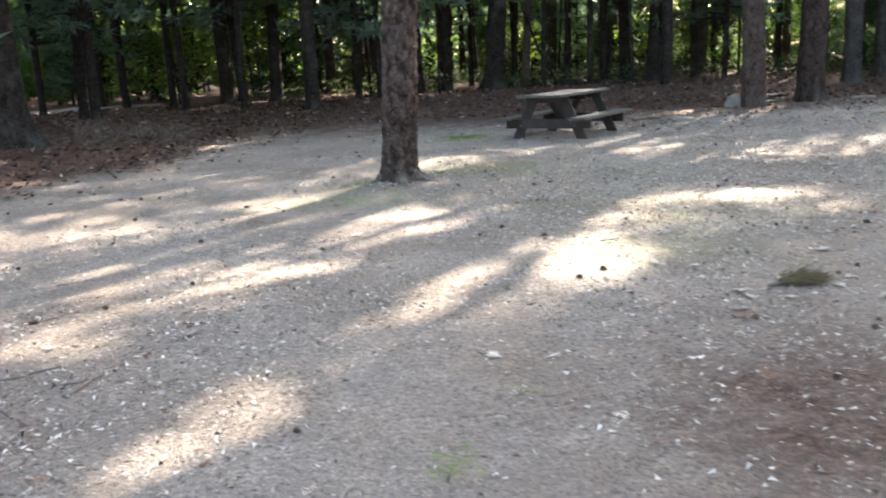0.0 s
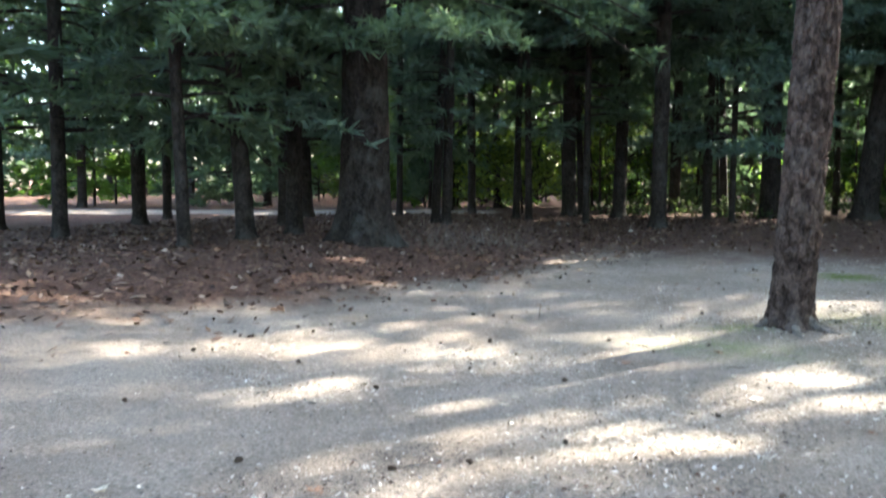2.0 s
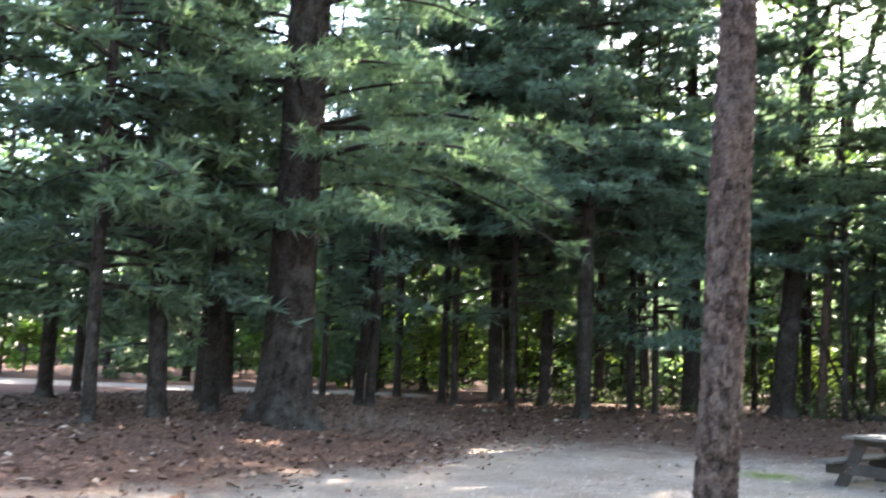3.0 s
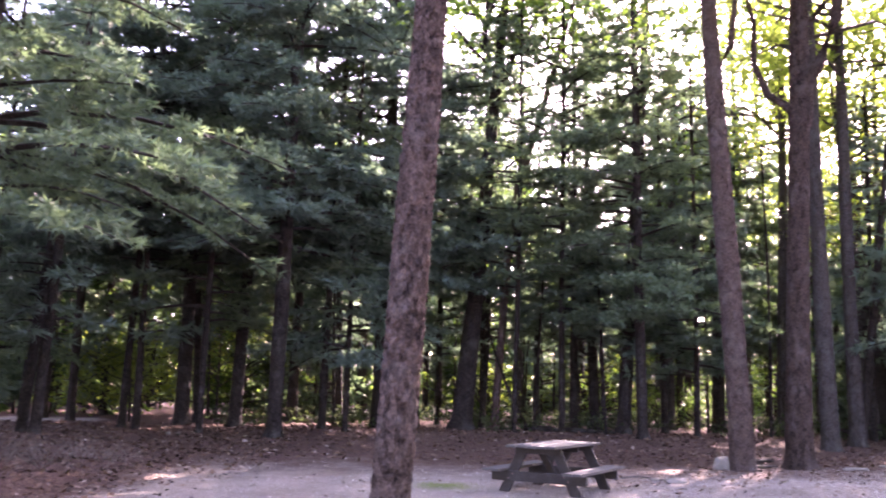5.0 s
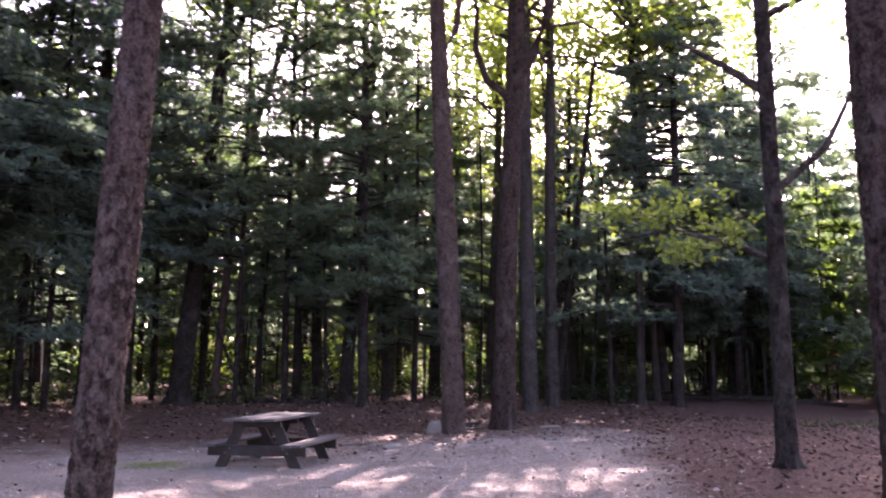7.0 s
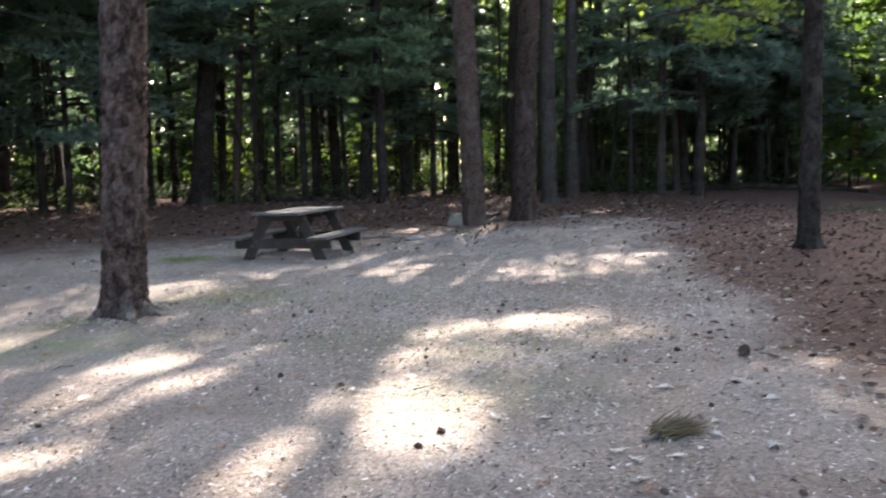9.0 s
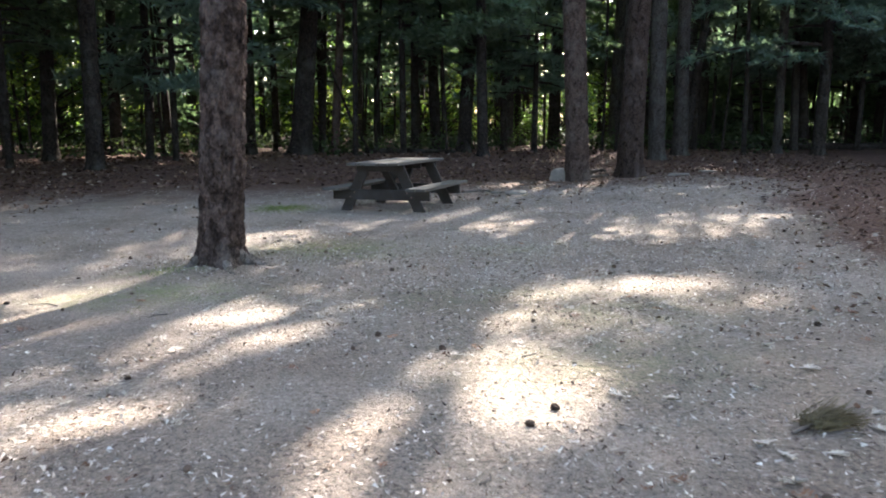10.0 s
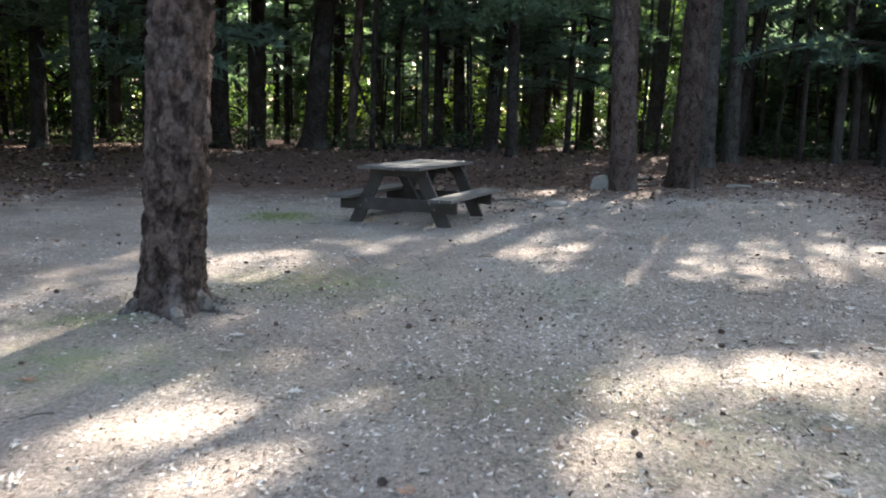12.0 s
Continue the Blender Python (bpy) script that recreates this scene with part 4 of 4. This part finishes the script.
stone(5.27, 16.98, 0.18, 0.14, 0.19, 1, "pale rounded stone beside a tall pine trunk")
stone(3.72, 14.70, 0.20, 0.13, 0.065, 2, "low grey stone half sunk in the sand", 0.2, 20)
stone(7.55, 16.6, 0.22, 0.14, 0.05, 3, "flat pale stone lying on litter", 0.5, 10)
stone(8.55, 17.3, 0.18, 0.12, 0.045, 4, "flat pale stone lying on litter", 0.5, -15)
stone(-6.05, 20.9, 0.06, 0.05, 0.05, 7, "small white stone at the litter's edge")
stone(-5.8, 20.8, 0.055, 0.05, 0.05, 8, "small white stone at the litter's edge")
stone(3.45, 14.95, 0.07, 0.05, 0.04, 5, "small grey stone in the sand")


def stick(name, pts, rad, label, mat=None, category="stick", group="fallen sticks", sides=7, lift=0.6):
    """A crooked stick that lies on the ground along points (x, y)."""
    pts = np.asarray(pts, float)
    t = np.linspace(0, 1, len(pts))
    ts = np.linspace(0, 1, 12)
    xy = np.stack([np.interp(ts, t, pts[:, k]) for k in range(2)], 1)
    k = int(abs(pts[0, 0]) * 100) % 50
    xy[1:-1] += 0.25 * rad * np.stack([vnoise(ts[1:-1] * 9 + k, ts[1:-1] * 0, 3), vnoise(ts[1:-1] * 9 + k, ts[1:-1] * 0, 4)], 1) * 3
    rr = rad * (1 - 0.5 * ts) * (1 + 0.15 * vnoise(ts * 14, ts * 0 + k, 6))
    c = xy.mean(0)
    zc = float(gz(*c))
    P = np.stack([xy[:, 0] - c[0], xy[:, 1] - c[1], gz(xy[:, 0], xy[:, 1]) - zc + rr * lift], 1)
    v, f = tube(P, rr, sides)
    caps = [list(range(sides))[::-1], list(range(len(v) - sides, len(v)))]
    me = bpy.data.meshes.new(name)
    me.from_pydata(v.tolist(), [], f.tolist() + caps)
    me.polygons.foreach_set("use_smooth", [True] * len(me.polygons))
    me.materials.append(mat or M_TWIG)
    ob = new(name, me)
    ob.location = (c[0], c[1], zc)
    return tagged(ob, label, category, group)


stick("stick", [(-1.40, 3.40), (-1.36, 3.60), (-1.35, 3.82)], 0.011, "dark broken stick lying on bare sand")
stick("stick", [(-1.46, 3.52), (-1.36, 3.60)], 0.007, "dark broken stick lying on bare sand")
stick("stick", [(-2.0, 3.50), (-1.75, 3.58), (-1.58, 3.74)], 0.011, "dark crooked stick lying on bare sand")
stick("branch", [(3.0, 15.3), (3.35, 15.6), (3.62, 15.1), (3.72, 14.9)], 0.02, "thin bent dead branch beside a stone", category="branch")
stick("branch", [(3.2, 5.75), (3.5, 5.95)], 0.009, "dark twig lying at the edge of the litter", category="branch")
for k, (dx, dy, an, ln) in enumerate([(0, 0, 15, 0.5), (0.05, 0.12, -10, 0.45), (-0.05, 0.2, 40, 0.4), (0.1, 0.05, 70, 0.35), (0.0, 0.16, 5, 0.5)]):
    x, y = 6.08 + dx, 17.05 + dy
    ob = stick("firewood_stick", [(x - ln / 2 * math.cos(radians(an)), y - ln / 2 * math.sin(radians(an))), (x + ln / 2 * math.cos(radians(an)), y + ln / 2 * math.sin(radians(an)))], 0.036 + 0.008 * (k % 3),
               "short dead stick in a small heap between two trunks", M_BARK if k % 2 else M_TWIG, "firewood", "heap of sticks", lift=0.8)
    ob.location.z += (0, 0, 0.06, 0.10, 0.09)[k]
stick("fallen_log", [(11.6, 25.9), (13.6, 24.4), (15.3, 23.2), (16.4, 22.6)], 0.17, "long dark fallen log lying along the wood's edge", M_BARK, "log", "fallen logs", 12)
stick("fallen_log", [(15.0, 24.0), (17.2, 23.1), (18.4, 21.4), (18.9, 20.2)], 0.13, "dark bent fallen trunk lying in the litter", M_BARK, "log", "fallen logs", 12)
stick("fallen_log", [(2.6, 25.4), (3.9, 25.0), (5.0, 24.4)], 0.10, "dark fallen log lying in the litter", M_BARK, "log", "fallen logs", 10)
stick("leaning_branch", [(1.9, 26.0), (2.5, 26.3)], 0.03, "dead branch lying on the wood floor", M_BARK, "branch")


# ---------------------------------------------------------------- low plants
def blades(r, n, spread, height, width, lean=0.5):
    base = np.stack([r.normal(size=n) * spread, r.normal(size=n) * spread, np.zeros(n)], 1)
    d = r.normal(size=(n, 3)) * lean
    d[:, 2] = 1
    d /= np.linalg.norm(d, axis=1, keepdims=True)
    w = np.cross(d, r.normal(size=(n, 3)))
    w /= np.linalg.norm(w, axis=1, keepdims=True)
    h = height * r.uniform(0.5, 1.2, n)[:, None]
    return np.stack([base - w * width / 2, base + w * width / 2, base + d * h], 1)


r_ = np.random.default_rng(3)
# a fallen tuft of pine needles with its twig
def needle_tuft(x, y, size, turn, label):
    ob = thing("pine_sprig", x, y, float(gz(x, y)), label, "pine sprig", "fallen pine sprigs", turn=turn)
    n = 420
    base = np.stack([r_.uniform(-0.45, 0.3, n), r_.normal(size=n) * 0.14, np.abs(r_.normal(size=n)) * 0.07 + 0.03], 1) * size
    d = np.stack([np.full(n, 0.75), r_.normal(size=n) * 0.5, np.abs(r_.normal(size=n)) * 0.22], 1)
    d /= np.linalg.norm(d, axis=1, keepdims=True)
    w = np.cross(d, r_.normal(size=(n, 3)))
    w /= np.linalg.norm(w, axis=1, keepdims=True)
    ln = size * r_.uniform(0.3, 0.62, n)[:, None]
    child("needles", tri_mesh("needles", np.stack([base - w * 0.0035, base + w * 0.0035, base + d * ln], 1), M_STRAW), ob)
    v, f = tube(np.array([(-0.75, -0.05, 0.02), (-0.45, 0, 0.05), (0.2, 0, 0.12)]) * size, [0.008, 0.008, 0.004], 6)
    child("twig", mesh_np("twig", v, f, M_TWIG, True), ob)
    return ob


needle_tuft(1.84, 4.62, 0.24, 10, "olive-brown fallen pine sprig lying on the sand")


def plant_patch(name, x, y, n, spread, height, width, mat, label, category, group="low plants", lean=0.5):
    t = blades(r_, n, spread, height, width, lean)
    t[:, :, 2] += (gz(x + t[:, 0, 0], y + t[:, 0, 1]) - float(gz(x, y)))[:, None]
    ob = new(name, tri_mesh(name, t, mat))
    ob.location = (x, y, float(gz(x, y)) - 0.004)
    return tagged(ob, label, category, group, "stuff")


plant_patch("grass_patch", 0.05, 13.4, 900, 0.20, 0.05, 0.006, M_GRASS, "small patch of thin green grass in the sand", "grass")
plant_patch("grass_patch", 0.35, 9.5, 700, 0.32, 0.022, 0.005, M_GRASS, "sparse low green grass on bare sand", "grass")
plant_patch("grass_patch", -0.95, 8.5, 350, 0.14, 0.025, 0.005, M_GRASS, "sparse low green grass at a trunk's foot", "grass")
plant_patch("grass_patch", -0.95, 7.75, 500, 0.28, 0.02, 0.005, M_GRASS, "sparse low green grass on bare sand", "grass")
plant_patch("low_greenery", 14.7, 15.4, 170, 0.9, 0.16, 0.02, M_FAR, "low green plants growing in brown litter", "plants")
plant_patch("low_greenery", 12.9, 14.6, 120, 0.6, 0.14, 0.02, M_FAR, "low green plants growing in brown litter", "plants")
plant_patch("dry_brush", -6.3, 14.2, 160, 0.45, 0.55, 0.010, M_TWIG, "dry brown twiggy brush beside the old pine", "brush", lean=0.7)
plant_patch("dry_brush", -5.7, 15.6, 140, 0.5, 0.45, 0.010, M_TWIG, "dry brown twiggy brush on the litter bank", "brush", lean=0.7)


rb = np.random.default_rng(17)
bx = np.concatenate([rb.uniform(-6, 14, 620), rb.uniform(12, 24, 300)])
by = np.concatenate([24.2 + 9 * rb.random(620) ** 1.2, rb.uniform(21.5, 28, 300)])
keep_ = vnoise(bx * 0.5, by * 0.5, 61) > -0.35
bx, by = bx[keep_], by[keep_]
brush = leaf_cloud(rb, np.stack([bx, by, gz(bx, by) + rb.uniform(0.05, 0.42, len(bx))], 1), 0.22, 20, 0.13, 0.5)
tagged(new("low_brush", tri_mesh("low_brush", brush, M_BRUSH)), "low leafy brush along the edge of the wood, coloured dark for shade", "brush", kind="stuff")


def lobed_leaf(size, curl, seed, lobes=3, tip=1.0):
    """A lobed leaf: outline with sinuses, curled, with a thin stalk."""
    r = np.random.default_rng(seed)
    left = [(0.0, 0.0)]
    for i in range(lobes):
        u = 0.18 + 0.62 * (i + 0.5) / lobes
        wd = 0.30 * math.sin(math.pi * min(1, u + 0.12)) + 0.08
        left += [(u - 0.07, 0.08), (u + 0.02, wd * r.uniform(0.85, 1.15)), (u + 0.08, wd * 0.9)]
    left += [(0.92, 0.08), (1.0 * tip, 0.0)]
    out = left + [(u, -w * r.uniform(0.85, 1.15)) for u, w in left[1:-1]][::-1]
    v, f = [], []
    for u, w in out:
        v.append((size * (u - 0.5), size * w, size * (curl * (abs(w) * 2.2) ** 1.5 + 0.35 * curl * (u - 0.5) ** 2 * 2) + 0.004))
    c0 = len(v)
    spine = [size * (s - 0.5) for s in (0.15, 0.4, 0.65, 0.85)]
    for s in spine:
        v.append((s, 0, 0.003 + size * curl * 0.1))
    n = len(out)
    for i in range(n):
        a, b = i, (i + 1) % n
        mx = (v[a][0] + v[b][0]) / 2
        s = min(range(4), key=lambda k: abs(spine[k] - mx))
        f.append((a, b, c0 + s))
    me = bpy.data.meshes.new("fallen_leaf")
    me.from_pydata(v, [], f)
    # thin stalk
    bm = bmesh.new()
    bm.from_mesh(me)
    q = [bm.verts.new(p) for p in ((-0.5 * size, 0.003, 0.005), (-0.5 * size, -0.003, 0.005), (-0.72 * size, 0, 0.012))]
    bm.faces.new(q)
    bm.to_mesh(me)
    bm.free()
    return me


def scatter(rr, n, region, keep=None):
    out = []
    x0, x1, y0, y1 = region
    while len(out) < n:
        x, y = rr.uniform(x0, x1), rr.uniform(y0, y1)
        if math.hypot(x - T1[0], y - T1[1]) < 0.35 or (keep and not keep(x, y)):
            continue
        out.append((x, y))
    return out


def star_leaf(size, seed, arms=5):
    """A dry pin-oak leaf: narrow pointed arms off a thin midrib, curled up at the tips."""
    r = np.random.default_rng(seed)
    v, f = [], []

    def arm(base, ang, ln, wd):
        d, s = np.array([math.cos(ang), math.sin(ang)]), np.array([-math.sin(ang), math.cos(ang)])
        i0 = len(v)
        for u, w in ((0, 0.5), (0.45, 1.0), (0.75, 0.6), (1.0, 0.05)):
            z = size * (0.03 + r.uniform(0.05, 0.17) * u * u)
            for k in (-1, 0, 1):
                p = np.array(base) + d * ln * u + s * wd * w * k
                v.append((p[0], p[1], z + (0.05 * size if k else 0)))
        for j in range(3):
            for k in range(2):
                q = i0 + j * 3 + k
                f.append((q, q + 1, q + 4, q + 3))

    arm((-0.5 * size, 0), 0, size * 0.98, size * 0.10)
    for i in range(arms):
        x = size * (-0.22 + 0.48 * (i // 2) / max(1, arms // 2))
        arm((x, 0), (1 if i % 2 else -1) * r.uniform(0.75, 1.15), size * r.uniform(0.36, 0.52), size * r.uniform(0.07, 0.105))
    me = bpy.data.meshes.new("fallen_leaf")
    me.from_pydata(v, [], f)
    me.materials.append(M_DRYLEAF)
    return me


leaf_meshes = []
for k in range(8):
    me = lobed_leaf(0.095 + 0.012 * (k % 4), 0.10 + 0.07 * (k % 3), 50 + k, 3 + k % 2)
    me.materials.append(M_DRYLEAF if k < 5 else M_BROWNLEAF)
    leaf_meshes.append(me)
rs = np.random.default_rng(77)
spots = [(4.63, 5.92), (0.26, 3.1), (0.95, 3.1), (0.33, 3.31)] + scatter(rs, 230, (-2.5, 4.5, 2.4, 9.5), lambda x, y: rs.random() < 0.25 + 0.3 * max(0, x) / 2) + scatter(rs, 70, (-4, 8, 9.5, 17))
for i, (x, y) in enumerate(spots):
    k = 0 if i < 4 else int(rs.integers(0, 8))
    ob = new("fallen_leaf", leaf_meshes[k])
    s = 2.1 if i == 0 else rs.uniform(0.42, 0.85)
    ob.matrix_basis = pose(x, y, float(gz(x, y)) + 0.007, rs.uniform(-14, 14), rs.uniform(-14, 14), rs.uniform(0, 360)) @ Matrix.Scale(s, 4)
    tagged(ob, "bleached dry oak leaf lying on the sand" if k < 5 else "curled brown oak leaf lying on the sand", "leaf", "fallen leaves")


stars = [star_leaf(0.12 + 0.012 * k, 200 + k, 5 + k % 2) for k in range(4)]
spots = [(1.52, 4.4), (1.69, 4.37), (1.41, 4.2), (2.0, 4.53), (2.12, 4.7), (2.2, 5.23), (2.27, 5.97), (1.81, 6.07), (3.09, 8.16), (4.15, 7.64), (4.33, 7.69), (2.72, 7.54),
         (1.21, 5.11), (2.58, 4.88), (2.36, 4.76), (1.5, 4.52), (5.08, 8.39), (2.13, 4.33), (4.23, 7.4), (1.23, 5.87)] + scatter(rs, 45, (0.8, 5.5, 2.6, 10.5)) + scatter(rs, 14, (-3, 0.8, 2.6, 8))
for i, (x, y) in enumerate(spots):
    ob = new("fallen_leaf", stars[i % 4])
    ob.matrix_basis = pose(x, y, float(gz(x, y)) + 0.004, rs.uniform(-8, 8), rs.uniform(-8, 8), rs.uniform(0, 360)) @ Matrix.Scale(rs.uniform(0.5, 0.75) if i < 20 else rs.uniform(0.3, 0.62), 4)
    tagged(ob, "bleached pointed oak leaf curled on the sand", "leaf", "fallen leaves")


def cone_mesh(seed, length=0.055, width=0.021):
    """A pine cone on its side: a core with spiral rows of scales."""
    r = np.random.default_rng(seed)
    vs, fs = tube([(-length / 2, 0, 0), (-length / 4, 0, 0), (length / 4, 0, 0), (length / 2, 0, 0)], [width * 0.5, width * 0.75, width * 0.6, width * 0.15], 6)
    tris = []
    for i in range(46):
        u = i / 45
        a = i * 2.39996
        x = length * (u - 0.5)
        rad = width * (0.55 + 0.55 * math.sin(math.pi * min(1, 0.2 + u * 0.8)))
        o = np.array([0, math.cos(a), math.sin(a)])
        s = np.array([0, -math.sin(a), math.cos(a)])
        tip = np.array([x + length * 0.08, 0, 0]) + o * rad * 1.25
        b = np.array([x - length * 0.05, 0, 0]) + o * rad * 0.35
        wd = width * 0.36
        tris.append([b - s * wd * 0.5, b + s * wd * 0.5, tip + s * wd, tip - s * wd])
    v2 = np.array(tris).reshape(-1, 3)
    f2 = np.arange(len(v2)).reshape(-1, 4)
    v, f = join([(vs, fs), (v2, f2)])
    me = mesh_np("pine_cone", v, f, M_CONE)
    return me


cones = [cone_mesh(1), cone_mesh(2, 0.045, 0.020), cone_mesh(3, 0.065, 0.022)]
spots = [(0.38, 6.37), (1.36, 6.65), (1.29, 6.45), (0.38, 6.36), (-0.47, 4.7), (0.9, 5.0), (0.75, 4.85)] + scatter(rs, 60, (-5.0, 3.5, 3.0, 10.0), lambda x, y: rs.random() < (0.8 if x < -1 else 0.35)) + scatter(rs, 40, (-3.5, 7, 10, 16))
for i, (x, y) in enumerate(spots):
    ob = new("pine_cone", cones[int(rs.integers(0, 3))])
    ob.matrix_basis = pose(x, y, float(gz(x, y)) + 0.009, rs.uniform(0, 360), 0, rs.uniform(0, 360)) @ Matrix.Scale(rs.uniform(0.36, 0.62), 4)
    tagged(ob, "small dark brown pine cone on the sand", "pine cone", "pine cones")
ob = new("pine_cone", cones[0])
ob.matrix_basis = pose(3.06, 5.68, float(gz(3.06, 5.68)) + 0.03, 0, -35, 30) @ Matrix.Scale(1.25, 4)
tagged(ob, "large brown bristly pine cone at the litter's edge", "pine cone", "pine cones")
for i, (x, y) in enumerate(scatter(rs, 46, (-4.5, 6, 3, 14))):
    a, ln = rs.uniform(0, math.pi), rs.uniform(0.08, 0.32)
    stick("twig", [(x, y), (x + ln * 0.5 * math.cos(a), y + ln * 0.5 * math.sin(a)), (x + ln * math.cos(a + 0.4), y + ln * math.sin(a + 0.4))], rs.uniform(0.003, 0.006), "small dead twig lying on the sand", category="twig", group="twigs", sides=5)


# seedlings
def seedling(x, y, height, leaves, mat, label, size=0.07, seed=0):
    r = np.random.default_rng(seed)
    ob = thing("seedling", x, y, float(gz(x, y)), label, "seedling", "seedlings")
    v, f = tube([(0, 0, -0.01), (0.01, 0, height * 0.5), (0.02, 0.01, height)], [0.004, 0.003, 0.002], 5)
    child("stem", mesh_np("stem", v, f, M_TWIG, True), ob)
    for i in range(leaves):
        me = lobed_leaf(size * r.uniform(0.8, 1.3), 0.12, seed + i, 3)
        me.name = "leaf"
        me.materials.append(mat)
        c = child("leaf", me, ob)
        a = i * 137.5
        c.matrix_basis = pose(0.02, 0, height * (0.45 + 0.55 * i / leaves), 0, r.uniform(-35, 5), a) @ pose(size * 0.6, 0, 0)
    return ob


seedling(0.09, 2.66, 0.05, 9, M_GRASS, "small green oak seedling in the sand", 0.085, 5)
seedling(0.33, 3.31, 0.02, 3, M_GRASS, "pale green fallen oak twig leaves", 0.07, 8)
seedling(-2.66, 8.49, 0.15, 4, M_BROWNLEAF, "dry dark seedling standing in the sand", 0.06, 11)
seedling(19.2, 21.0, 1.9, 40, M_RUST, "rust-leaved young tree in the shade", 0.22, 13)

# ---------------------------------------------------------------- litter and debris, uncounted
rl = np.random.default_rng(91)


def flakes(n, region, amount, size, mat, name, label, lift, slivers=False):
    x = rl.uniform(region[0], region[1], n)
    y = rl.uniform(region[2], region[3], n)
    k = rl.random(n) < amount(x, y)
    x, y = x[k], y[k]
    c = np.stack([x, y, gz(x, y) + lift * rl.random(len(x)) + 0.002], 1)
    m = len(x)
    a = rl.normal(size=(m, 3))
    a[:, 2] *= 0.28
    a /= np.linalg.norm(a, axis=1, keepdims=True)
    b = np.cross(a, rl.normal(size=(m, 3)) * 0.35 + np.array([0, 0, 1.0]))
    b /= np.linalg.norm(b, axis=1, keepdims=True)
    s = (size * rl.uniform(0.4, 1.4, m))[:, None]
    asp = rl.uniform(0.10, 0.4, m)[:, None]
    if slivers:
        q = np.stack([c - a * s * 0.5 + b * s * asp * 0.6, c + a * s * 0.6, c - a * s * 0.4 - b * s * asp], 1)
    else:
        q = np.stack([c - a * s * 0.5, c + b * s * asp, c + a * s * 0.5, c - b * s * asp], 1)
    tagged(new(name, tri_mesh(name, q, mat)), label, "litter", kind="stuff")


flakes(26000, (-14, -3, 4, 24), litter_shade_amount, 0.09, M_LITTER, "leaf_litter", "brown dead leaves thick on the bank", 0.03)
flakes(24000, (2, 14, 2, 20), litter_shade_amount, 0.07, M_LITTER, "leaf_litter", "brown dead leaves and needles under the trees", 0.02)
flakes(9000, (-5, 14, 17, 26), litter_shade_amount, 0.10, M_LITTER, "leaf_litter", "brown dead leaves at the wood's edge", 0.03)
def crumbs(x, y):
    return np.clip(0.62 + 0.7 * vnoise(x * 0.9, y * 0.9, 41) + 0.35 * vnoise(x * 4, y * 4, 43) + 0.12 * x, 0.12, 1) * (1 - 0.85 * litter_shade_amount(x, y))


flakes(120000, (-4.5, 5.5, 1.8, 9.5), crumbs, 0.022, M_DEBRIS, "needle_debris", "crumbs of needle, bark and chip on sand", 0.010, True)
flakes(6000, (-3.5, 5.0, 1.8, 10.5), lambda x, y: crumbs(x, y) ** 2, 0.032, M_LITTER, "needle_debris", "bark chips and leaf scraps on sand", 0.008, True)
flakes(45000, (-4.5, 8, 9.5, 17), crumbs, 0.028, M_DEBRIS, "needle_debris", "crumbs of needle, bark and chip on sand", 0.006, True)
